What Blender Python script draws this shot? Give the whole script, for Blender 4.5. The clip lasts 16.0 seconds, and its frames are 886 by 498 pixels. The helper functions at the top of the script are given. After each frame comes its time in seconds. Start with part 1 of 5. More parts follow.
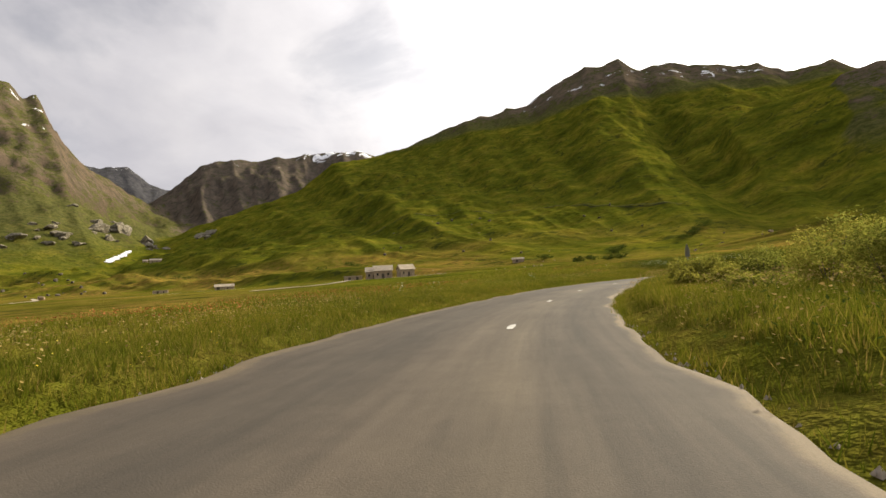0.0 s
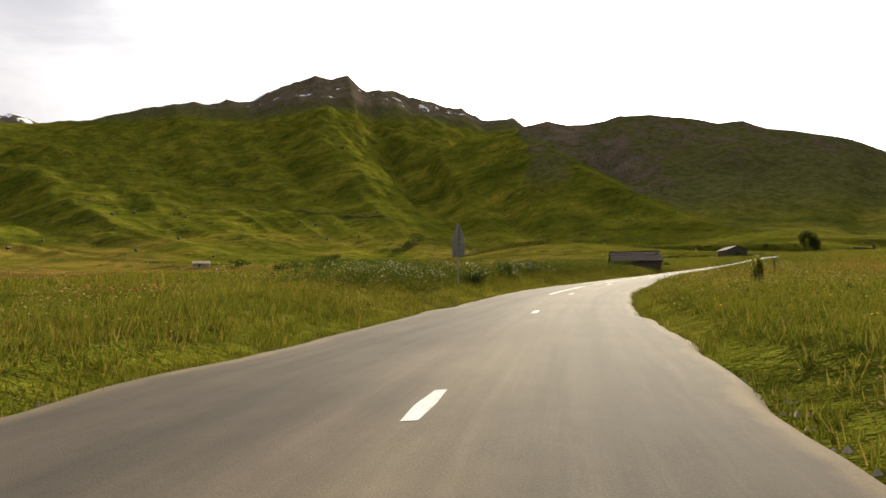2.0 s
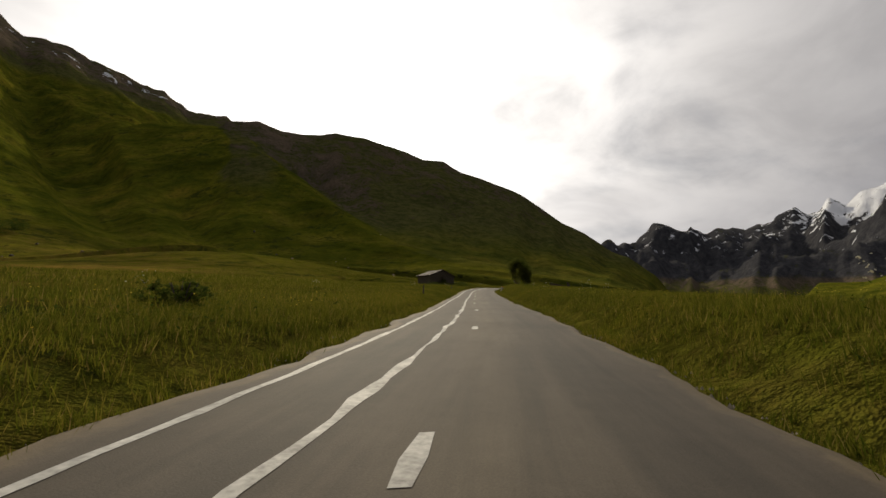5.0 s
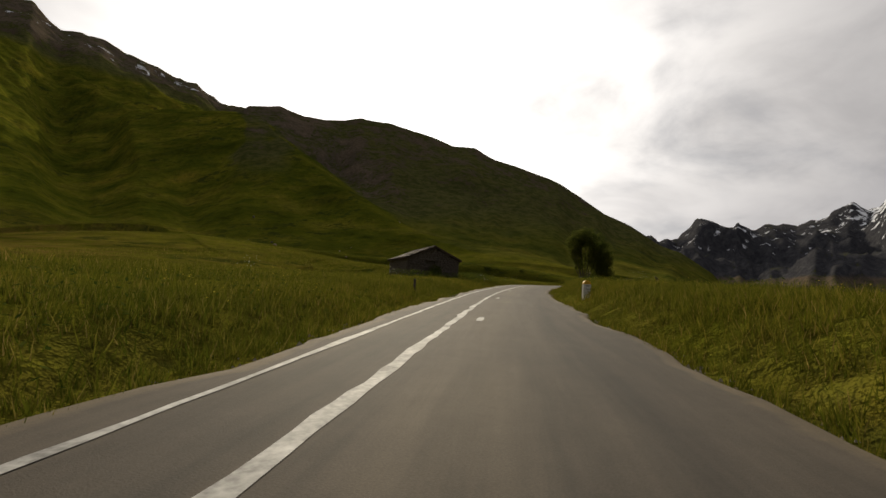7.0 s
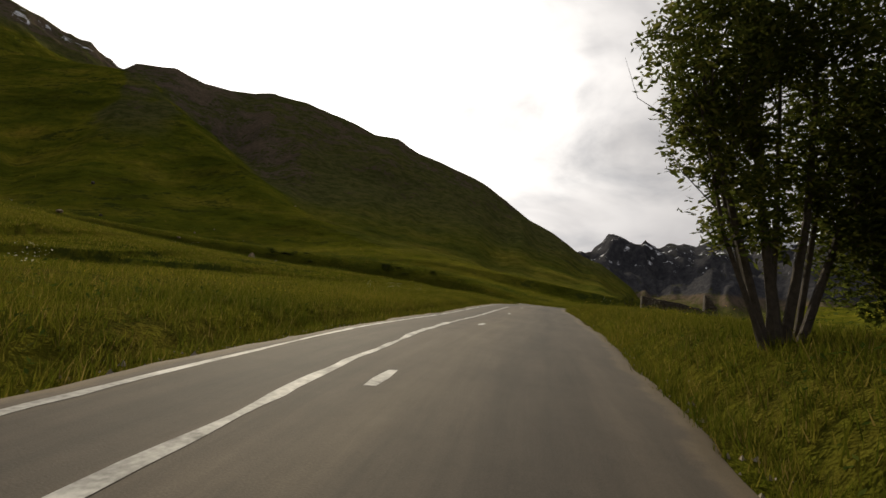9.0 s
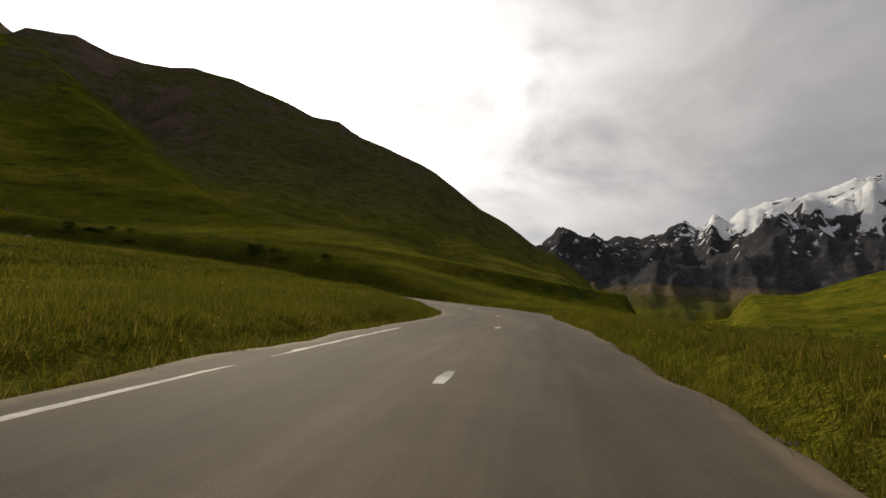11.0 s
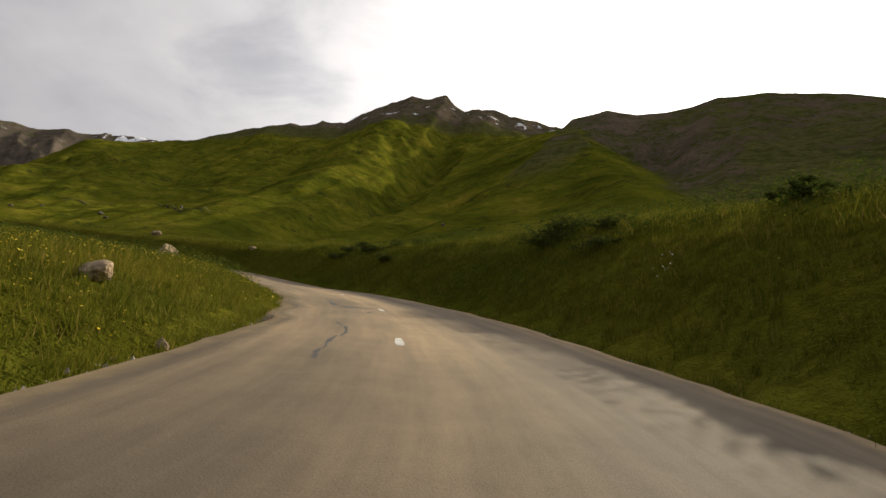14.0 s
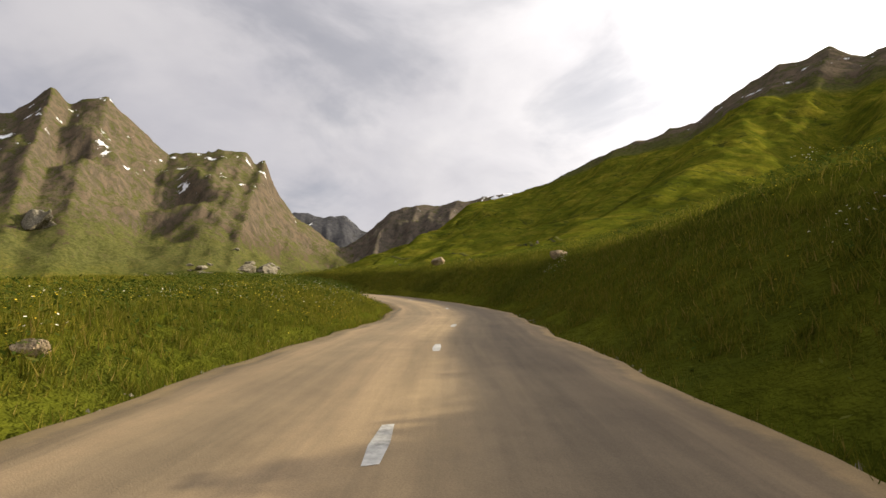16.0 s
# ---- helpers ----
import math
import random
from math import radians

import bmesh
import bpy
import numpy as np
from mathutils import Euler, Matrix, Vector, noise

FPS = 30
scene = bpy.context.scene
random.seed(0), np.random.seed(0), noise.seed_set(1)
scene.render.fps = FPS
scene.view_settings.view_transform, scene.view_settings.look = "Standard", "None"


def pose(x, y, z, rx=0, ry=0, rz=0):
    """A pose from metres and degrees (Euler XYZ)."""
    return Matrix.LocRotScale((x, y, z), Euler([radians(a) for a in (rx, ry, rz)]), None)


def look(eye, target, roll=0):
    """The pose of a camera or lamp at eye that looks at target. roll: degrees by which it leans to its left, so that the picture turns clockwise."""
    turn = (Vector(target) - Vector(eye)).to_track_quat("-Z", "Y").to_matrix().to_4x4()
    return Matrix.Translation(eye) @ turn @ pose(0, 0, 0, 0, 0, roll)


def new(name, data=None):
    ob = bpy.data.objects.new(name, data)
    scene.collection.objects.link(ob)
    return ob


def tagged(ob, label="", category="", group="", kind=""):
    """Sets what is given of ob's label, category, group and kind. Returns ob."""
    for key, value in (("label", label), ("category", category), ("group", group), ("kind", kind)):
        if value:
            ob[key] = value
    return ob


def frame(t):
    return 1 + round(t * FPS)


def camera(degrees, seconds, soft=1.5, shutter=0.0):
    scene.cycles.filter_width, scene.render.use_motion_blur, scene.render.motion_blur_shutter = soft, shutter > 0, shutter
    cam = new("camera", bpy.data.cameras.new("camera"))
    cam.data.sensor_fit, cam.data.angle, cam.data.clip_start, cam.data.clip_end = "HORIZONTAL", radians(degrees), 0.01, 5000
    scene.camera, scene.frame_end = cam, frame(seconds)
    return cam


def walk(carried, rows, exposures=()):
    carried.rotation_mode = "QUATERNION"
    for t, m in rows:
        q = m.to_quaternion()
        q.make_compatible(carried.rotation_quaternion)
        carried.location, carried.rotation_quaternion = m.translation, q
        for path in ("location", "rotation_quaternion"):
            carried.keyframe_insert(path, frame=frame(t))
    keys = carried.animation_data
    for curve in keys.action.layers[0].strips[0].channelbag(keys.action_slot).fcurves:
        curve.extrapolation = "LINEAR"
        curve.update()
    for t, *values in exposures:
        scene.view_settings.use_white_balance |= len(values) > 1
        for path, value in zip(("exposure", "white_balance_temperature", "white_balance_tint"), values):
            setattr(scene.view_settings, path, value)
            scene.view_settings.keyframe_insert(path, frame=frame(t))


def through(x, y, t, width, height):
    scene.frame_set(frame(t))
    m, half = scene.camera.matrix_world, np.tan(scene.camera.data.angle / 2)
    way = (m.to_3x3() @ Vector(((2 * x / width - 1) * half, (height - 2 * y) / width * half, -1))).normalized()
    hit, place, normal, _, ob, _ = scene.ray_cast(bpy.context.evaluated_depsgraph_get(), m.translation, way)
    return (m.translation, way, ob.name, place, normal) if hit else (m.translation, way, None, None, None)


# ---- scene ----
cam = camera(82.4, 16.0, soft=1.5)
PATH = [
    (0, (-0.044, -0.000, 1.249), (-0.048, 1.997, 1.362), -2.76),
    (0.5, (2.512, 13.579, 1.154), (2.693, 15.567, 1.267), -2.79),
    (1, (6.797, 26.568, 1.108), (7.227, 28.518, 1.223), -2.96),
    (1.5, (12.313, 38.185, 1.177), (13.049, 40.041, 1.291), -1.84),
    (2, (19.504, 48.468, 1.293), (20.530, 50.181, 1.417), -0.63),
    (2.5, (28.543, 58.075, 1.445), (29.812, 59.613, 1.607), 2.27),
    (3, (37.350, 66.063, 1.649), (38.806, 67.423, 1.815), 2.17),
    (3.5, (45.486, 71.455, 1.952), (47.111, 72.604, 2.151), 3.24),
    (4, (54.506, 75.840, 2.349), (56.235, 76.826, 2.545), 2.88),
    (4.5, (65.182, 79.803, 2.803), (66.955, 80.701, 3.021), 2.61),
    (5, (76.921, 84.007, 3.299), (78.689, 84.916, 3.518), 2.43),
    (5.5, (89.408, 88.749, 3.823), (91.146, 89.714, 4.040), 2.44),
    (6, (102.469, 94.195, 4.363), (104.176, 95.216, 4.576), 2.50),
    (6.5, (116.125, 100.218, 4.902), (117.829, 101.247, 5.099), 2.57),
    (7, (130.640, 106.471, 5.453), (132.346, 107.497, 5.649), 3.21),
    (7.5, (145.164, 112.473, 6.344), (146.878, 113.481, 6.557), 1.96),
    (8, (159.734, 118.209, 7.140), (161.479, 119.165, 7.339), 0.79),
    (8.5, (173.183, 122.704, 7.898), (174.975, 123.561, 8.132), 2.93),
    (9, (185.474, 126.075, 8.732), (187.313, 126.826, 8.958), 5.87),
    (9.5, (197.115, 128.772, 9.283), (198.997, 129.406, 9.520), 3.77),
    (10, (209.011, 130.960, 9.727), (210.906, 131.558, 9.950), 4.08),
    (10.5, (221.255, 133.312, 10.230), (223.138, 133.948, 10.453), 4.36),
    (11, (233.730, 135.628, 10.728), (235.633, 136.202, 10.951), 4.64),
    (11.5, (246.351, 137.366, 11.099), (248.286, 137.823, 11.322), 4.92),
    (12, (258.891, 138.933, 11.445), (260.791, 139.506, 11.696), 5.22),
    (12.5, (271.034, 142.387, 11.743), (272.773, 143.353, 11.949), 5.36),
    (13, (282.259, 149.011, 12.117), (283.681, 150.395, 12.365), 4.50),
    (13.5, (291.002, 157.814, 12.507), (291.965, 159.549, 12.751), 5.04),
    (14, (295.935, 167.356, 13.075), (296.423, 169.279, 13.325), 4.56),
    (14.5, (298.373, 178.735, 13.749), (298.451, 180.716, 14.016), 3.32),
    (15, (299.168, 190.919, 14.426), (298.854, 192.874, 14.711), 2.25),
    (15.5, (297.631, 203.160, 15.218), (297.012, 205.040, 15.509), 1.93),
    (16, (294.234, 214.960, 15.983), (293.375, 216.742, 16.275), 0.42),
]
EXPOSURE = [(0, 0.42), (2.0, 0.4), (2.6, -0.1), (3.2, -0.85), (5.0, -0.95), (9.5, -0.8), (12.0, -1.05), (13.0, -1.32), (13.5, -0.7), (14.0, -0.05), (14.5, 0.36), (16, 0.44)]
walk(cam, [(t, look(eye, target, roll)) for t, eye, target, roll in PATH], exposures=EXPOSURE)

# ---- sky and sun ----
SUN_AZ, SUN_EL = radians(51), radians(25.2)
world = bpy.data.worlds.new("sky")
scene.world = world
world.use_nodes = True


def sky_nodes(tree):
    n, l = tree.nodes, tree.links
    n.clear()
    out, bg = n.new("ShaderNodeOutputWorld"), n.new("ShaderNodeBackground")
    sky = n.new("ShaderNodeTexSky")
    sky.sky_type, sky.sun_disc = "NISHITA", False
    sky.sun_elevation, sky.sun_rotation = SUN_EL, SUN_AZ
    sky.altitude, sky.air_density, sky.dust_density = 1900, 1.0, 2.0
    co = n.new("ShaderNodeTexCoord")
    # the cloud sheet: directions are laid onto a level plane so that it flattens towards the horizon
    sep = n.new("ShaderNodeSeparateXYZ")
    l.new(co.outputs["Generated"], sep.inputs[0])
    up = n.new("ShaderNodeMath")
    up.operation, up.inputs[1].default_value = "MAXIMUM", 0.0
    l.new(sep.outputs["Z"], up.inputs[0])
    ad = n.new("ShaderNodeMath")
    ad.operation, ad.inputs[1].default_value = "ADD", 0.36
    l.new(up.outputs[0], ad.inputs[0])
    dv = n.new("ShaderNodeVectorMath")
    dv.operation = "DIVIDE"
    cmb = n.new("ShaderNodeCombineXYZ")
    for k in range(3):
        l.new(ad.outputs[0], cmb.inputs[k])
    l.new(co.outputs["Generated"], dv.inputs[0])
    l.new(cmb.outputs[0], dv.inputs[1])

    def cloud(scale, detail, low, high, seed, rough=0.55, least=0.0):
        t, r = n.new("ShaderNodeTexNoise"), n.new("ShaderNodeMapRange")
        t.noise_dimensions = "4D"
        t.inputs["W"].default_value = seed
        t.inputs["Scale"].default_value, t.inputs["Detail"].default_value = scale, detail
        t.inputs["Roughness"].default_value, t.inputs["Distortion"].default_value = rough, 0.6
        l.new(dv.outputs[0], t.inputs["Vector"])
        r.interpolation_type = "SMOOTHSTEP"
        r.inputs["From Min"].default_value, r.inputs["From Max"].default_value = low, high
        r.inputs["To Min"].default_value = least
        l.new(t.outputs["Fac"], r.inputs["Value"])
        return r.outputs[0]

    cover, shade = cloud(2.3, 6, 0.3, 0.52, 3.1, 0.55, 0.66), cloud(1.7, 6, 0.32, 0.68, 8.4, 0.55)
    grey = n.new("ShaderNodeMix")
    grey.data_type = "RGBA"
    grey.inputs[6].default_value, grey.inputs[7].default_value = (8.3, 8.0, 8.4, 1), (6.2, 6.1, 6.9, 1)
    l.new(shade, grey.inputs[0])
    # thin cloud shines towards the sun, falling off with the angle from it
    def calc(op, a, b):
        k = n.new("ShaderNodeMath")
        k.operation = op
        for sock, v in zip(k.inputs, (a, b)):
            if isinstance(v, (int, float)):
                sock.default_value = v
            elif v is not None:
                l.new(v, sock)
        return k.outputs[0]

    sun = n.new("ShaderNodeVectorMath")
    sun.operation = "DOT_PRODUCT"
    sun.inputs[1].default_value = (math.sin(SUN_AZ) * math.cos(SUN_EL), math.cos(SUN_AZ) * math.cos(SUN_EL), math.sin(SUN_EL))
    unit = n.new("ShaderNodeVectorMath")
    unit.operation = "NORMALIZE"
    l.new(co.outputs["Generated"], unit.inputs[0])
    l.new(unit.outputs[0], sun.inputs[0])
    angle = calc("ARCCOSINE", calc("MINIMUM", sun.outputs["Value"], 0.99999), None)
    glow = calc("MINIMUM", calc("MULTIPLY", calc("POWER", 2.71828, calc("MULTIPLY", angle, -1 / radians(14.5))), 112.0), 60.0)
    wide = calc("MULTIPLY", calc("POWER", 2.71828, calc("MULTIPLY", angle, -1 / radians(34))), 23.0)
    glow = calc("ADD", glow, wide)
    glow = calc("MULTIPLY", glow, calc("ADD", 0.7, calc("MULTIPLY", cloud(2.6, 7, 0.25, 0.7, 5.7), 0.6)))
    tint = n.new("ShaderNodeVectorMath")
    tint.operation = "SCALE"
    tint.inputs[0].default_value = (1.0, 0.95, 0.88)
    l.new(glow, tint.inputs["Scale"])
    lit = n.new("ShaderNodeMix")
    lit.data_type, lit.blend_type = "RGBA", "ADD"
    lit.inputs[0].default_value = 1.0
    l.new(tint.outputs[0], lit.inputs[7])
    l.new(grey.outputs[2], lit.inputs[6])
    mix = n.new("ShaderNodeMix")
    mix.data_type = "RGBA"
    l.new(cover, mix.inputs[0])
    l.new(sky.outputs[0], mix.inputs[6])
    l.new(lit.outputs[2], mix.inputs[7])
    l.new(mix.outputs[2], bg.inputs["Color"])
    bg.inputs["Strength"].default_value = 0.050
    l.new(bg.outputs[0], out.inputs["Surface"])


sky_nodes(world.node_tree)
sun_data = bpy.data.lights.new("sun", "SUN")
sun_data.energy, sun_data.angle, sun_data.color = 5.0, radians(0.8), (1.0, 0.86, 0.62)
sun = new("sun", sun_data)
sun.matrix_world = look((math.sin(SUN_AZ) * 90, math.cos(SUN_AZ) * 90, 60), (math.sin(SUN_AZ) * 90 - math.sin(SUN_AZ) * math.cos(SUN_EL), math.cos(SUN_AZ) * 90 - math.cos(SUN_AZ) * math.cos(SUN_EL), 60 - math.sin(SUN_EL)))

# ---- materials ----
def node_material(name, roughness=0.8, metallic=0.0, specular=0.3):
    m = bpy.data.materials.new(name)
    m.use_nodes = True
    b = m.node_tree.nodes["Principled BSDF"]
    b.inputs["Roughness"].default_value, b.inputs["Metallic"].default_value = roughness, metallic
    b.inputs["Specular IOR Level"].default_value = specular
    return m, m.node_tree.nodes, m.node_tree.links, b


def noise_node(n, l, vector, scale, detail=4, rough=0.55, distortion=0.0):
    t = n.new("ShaderNodeTexNoise")
    t.inputs["Scale"].default_value, t.inputs["Detail"].default_value = scale, detail
    t.inputs["Roughness"].default_value, t.inputs["Distortion"].default_value = rough, distortion
    if vector:
        l.new(vector, t.inputs["Vector"])
    return t.outputs["Fac"]


def ramp_node(n, l, value, stops):
    r = n.new("ShaderNodeValToRGB")
    els = r.color_ramp.elements
    while len(els) < len(stops):
        els.new(0.5)
    for e, (p, c) in zip(els, stops):
        e.position, e.color = p, (*c, 1)
    l.new(value, r.inputs[0])
    return r.outputs[0]


def mix_node(n, l, fac, a, b, blend="MIX"):
    x = n.new("ShaderNodeMix")
    x.data_type, x.blend_type = "RGBA", blend
    for sock, v in ((x.inputs[0], fac), (x.inputs[6], a), (x.inputs[7], b)):
        if isinstance(v, (int, float)):
            sock.default_value = v
        elif isinstance(v, tuple):
            sock.default_value = (*v, 1)
        else:
            l.new(v, sock)
    return x.outputs[2]


def math_node(n, l, op, a, b=None, clamp=False):
    x = n.new("ShaderNodeMath")
    x.operation, x.use_clamp = op, clamp
    for sock, v in zip(x.inputs, (a, b)):
        if v is None:
            continue
        if isinstance(v, (int, float)):
            sock.default_value = v
        else:
            l.new(v, sock)
    return x.outputs[0]


def range_node(n, l, v, a, b, c=0.0, d=1.0):
    x = n.new("ShaderNodeMapRange")
    x.interpolation_type = "SMOOTHSTEP"
    for sock, k in zip((x.inputs["From Min"], x.inputs["From Max"], x.inputs["To Min"], x.inputs["To Max"]), (a, b, c, d)):
        sock.default_value = k
    l.new(v, x.inputs["Value"])
    return x.outputs[0]


def bump_node(n, l, b, height, strength, distance):
    x = n.new("ShaderNodeBump")
    x.inputs["Strength"].default_value, x.inputs["Distance"].default_value = strength, distance
    l.new(height, x.inputs["Height"])
    l.new(x.outputs[0], b.inputs["Normal"])


def plain(name, colour, roughness=0.7, metallic=0.0, vary=0.25, scale=6.0, bump=0.0, specular=0.3, dark=0.6):
    """A surface of one colour with blotches at two sizes and a fine relief."""
    m, n, l, b = node_material(name, roughness, metallic, specular)
    co = n.new("ShaderNodeTexCoord").outputs["Object"]
    big, fine = noise_node(n, l, co, scale, 4), noise_node(n, l, co, scale * 9, 3)
    both = math_node(n, l, "ADD", math_node(n, l, "MULTIPLY", big, 0.65), math_node(n, l, "MULTIPLY", fine, 0.35))
    lo = tuple(c * (1 - vary * dark * 2) for c in colour)
    hi = tuple(min(1, c * (1 + vary)) for c in colour)
    l.new(ramp_node(n, l, both, [(0.3, lo), (0.7, hi)]), b.inputs["Base Color"])
    if bump:
        bump_node(n, l, b, fine, 0.6, bump)
    return m


def ground_material():
    m, n, l, b = node_material("meadow_and_rock", 1.0, specular=0.0)
    geo = n.new("ShaderNodeNewGeometry")
    pos = geo.outputs["Position"]
    sep, nor = n.new("ShaderNodeSeparateXYZ"), n.new("ShaderNodeSeparateXYZ")
    l.new(pos, sep.inputs[0])
    l.new(geo.outputs["Normal"], nor.inputs[0])
    def attr(name):
        a = n.new("ShaderNodeAttribute")
        a.attribute_name = name
        return a.outputs["Fac"]
    rocky, dry, snow = attr("rocky"), attr("dry"), attr("snow")
    huge, big, mid, fine = (noise_node(n, l, pos, s, 5, r) for s, r in ((0.006, 0.6), (0.035, 0.6), (0.25, 0.65), (2.4, 0.7)))
    grass = ramp_node(n, l, big, [(0.3, (0.062, 0.076, 0.008)), (0.5, (0.122, 0.122, 0.012)), (0.7, (0.2, 0.165, 0.022))])
    grass = mix_node(n, l, range_node(n, l, mid, 0.35, 0.7), grass, mix_node(n, l, 0.5, grass, (0.068, 0.082, 0.012)))
    tawny = mix_node(n, l, range_node(n, l, fine, 0.3, 0.7), (0.27, 0.155, 0.045), (0.18, 0.13, 0.028))
    grass = mix_node(n, l, math_node(n, l, "MULTIPLY", dry, range_node(n, l, mid, 0.3, 0.62)), grass, tawny)
    grass = mix_node(n, l, 1.0, grass, ramp_node(n, l, fine, [(0.25, (0.62, 0.62, 0.62)), (0.7, (1.2, 1.2, 1.2))]), "MULTIPLY")
    # broad folds: hollows of the bump are darkened and crests lightened in colour
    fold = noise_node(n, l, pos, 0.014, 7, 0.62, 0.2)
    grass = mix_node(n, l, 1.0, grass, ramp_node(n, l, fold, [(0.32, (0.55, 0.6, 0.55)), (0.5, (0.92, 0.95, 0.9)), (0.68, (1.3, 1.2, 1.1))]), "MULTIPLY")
    # tussocks and trodden ledges that follow the contours, darker low and lighter high
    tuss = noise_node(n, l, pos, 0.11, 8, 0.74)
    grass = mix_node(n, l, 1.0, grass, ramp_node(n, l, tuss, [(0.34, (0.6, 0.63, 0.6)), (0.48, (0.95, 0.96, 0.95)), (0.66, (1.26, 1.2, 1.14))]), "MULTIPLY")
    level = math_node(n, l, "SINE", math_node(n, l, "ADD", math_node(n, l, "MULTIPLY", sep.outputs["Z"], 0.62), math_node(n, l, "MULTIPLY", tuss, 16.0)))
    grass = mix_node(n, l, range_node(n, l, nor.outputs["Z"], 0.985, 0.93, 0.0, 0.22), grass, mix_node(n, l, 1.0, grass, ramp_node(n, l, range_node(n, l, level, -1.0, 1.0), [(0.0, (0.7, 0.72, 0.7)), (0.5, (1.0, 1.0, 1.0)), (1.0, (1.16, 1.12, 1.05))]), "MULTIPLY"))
    # scrub on the slopes, thick in some hollows and absent elsewhere
    scrub = math_node(n, l, "MULTIPLY", range_node(n, l, noise_node(n, l, pos, 0.07, 8, 0.74), 0.53, 0.585), range_node(n, l, noise_node(n, l, pos, 0.009, 4, 0.6), 0.42, 0.56, 0.25, 1.0))
    grass = mix_node(n, l, math_node(n, l, "MULTIPLY", scrub, 0.75), grass, (0.02, 0.034, 0.008))
    turf = mix_node(n, l, range_node(n, l, tuss, 0.4, 0.6), (0.05, 0.056, 0.018), (0.1, 0.095, 0.035))
    grass = mix_node(n, l, range_node(n, l, rocky, 0.2, 0.5, 0.0, 0.85), grass, turf)
    # rock: streaks that run down the fall of the slope
    st = n.new("ShaderNodeMapping")
    st.inputs["Scale"].default_value = (1, 1, 0.35)
    l.new(pos, st.inputs[0])
    r1, r2 = noise_node(n, l, st.outputs[0], 0.03, 9, 0.72, 0.4), noise_node(n, l, st.outputs[0], 0.3, 6, 0.7)
    rock = ramp_node(n, l, r1, [(0.3, (0.05, 0.042, 0.034)), (0.48, (0.115, 0.094, 0.068)), (0.62, (0.17, 0.13, 0.088)), (0.75, (0.10, 0.082, 0.062))])
    rock = mix_node(n, l, range_node(n, l, rocky, 0.5, 0.95), mix_node(n, l, 1.0, rock, (0.5, 0.48, 0.46), "MULTIPLY"), rock)
    slate = ramp_node(n, l, r1, [(0.3, (0.03, 0.032, 0.038)), (0.5, (0.065, 0.066, 0.072)), (0.7, (0.11, 0.108, 0.108))])
    rock = mix_node(n, l, range_node(n, l, rocky, 1.05, 1.2), rock, slate)
    rock = mix_node(n, l, 0.7, rock, ramp_node(n, l, r2, [(0.3, (0.4, 0.4, 0.42)), (0.7, (1.15, 1.12, 1.1))]), "MULTIPLY")
    rn = math_node(n, l, "ADD", math_node(n, l, "SUBTRACT", rocky, 0.28), math_node(n, l, "MULTIPLY", math_node(n, l, "SUBTRACT", r1, 0.5), 2.2))
    rn = math_node(n, l, "ADD", rn, math_node(n, l, "MULTIPLY", math_node(n, l, "SUBTRACT", 0.78, nor.outputs["Z"]), math_node(n, l, "MULTIPLY", rocky, 1.2)))
    rn = math_node(n, l, "ADD", rn, math_node(n, l, "MULTIPLY", math_node(n, l, "SUBTRACT", r2, 0.5), 1.5))
    rn = math_node(n, l, "ADD", rn, math_node(n, l, "MULTIPLY", math_node(n, l, "SUBTRACT", tuss, 0.5), 1.2))
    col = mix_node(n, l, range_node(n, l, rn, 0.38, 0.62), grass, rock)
    drift = noise_node(n, l, st.outputs[0], 0.013, 7, 0.64, 0.5)
    sn = math_node(n, l, "ADD", snow, math_node(n, l, "MULTIPLY", math_node(n, l, "SUBTRACT", drift, 0.5), math_node(n, l, "MULTIPLY", math_node(n, l, "MINIMUM", snow, 0.3), 8.5)))
    sn = math_node(n, l, "ADD", sn, math_node(n, l, "MULTIPLY", math_node(n, l, "SUBTRACT", r2, 0.5), 0.25))
    col = mix_node(n, l, range_node(n, l, sn, 0.5, 0.56), col, (0.8, 0.82, 0.85))
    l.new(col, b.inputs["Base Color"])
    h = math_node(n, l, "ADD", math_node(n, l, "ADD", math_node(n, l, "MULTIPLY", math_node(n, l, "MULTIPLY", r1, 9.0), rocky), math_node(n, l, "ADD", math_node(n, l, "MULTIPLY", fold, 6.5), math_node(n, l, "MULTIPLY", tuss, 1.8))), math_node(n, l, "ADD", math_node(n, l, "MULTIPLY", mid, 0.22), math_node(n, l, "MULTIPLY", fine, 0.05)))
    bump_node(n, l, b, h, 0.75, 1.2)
    return m


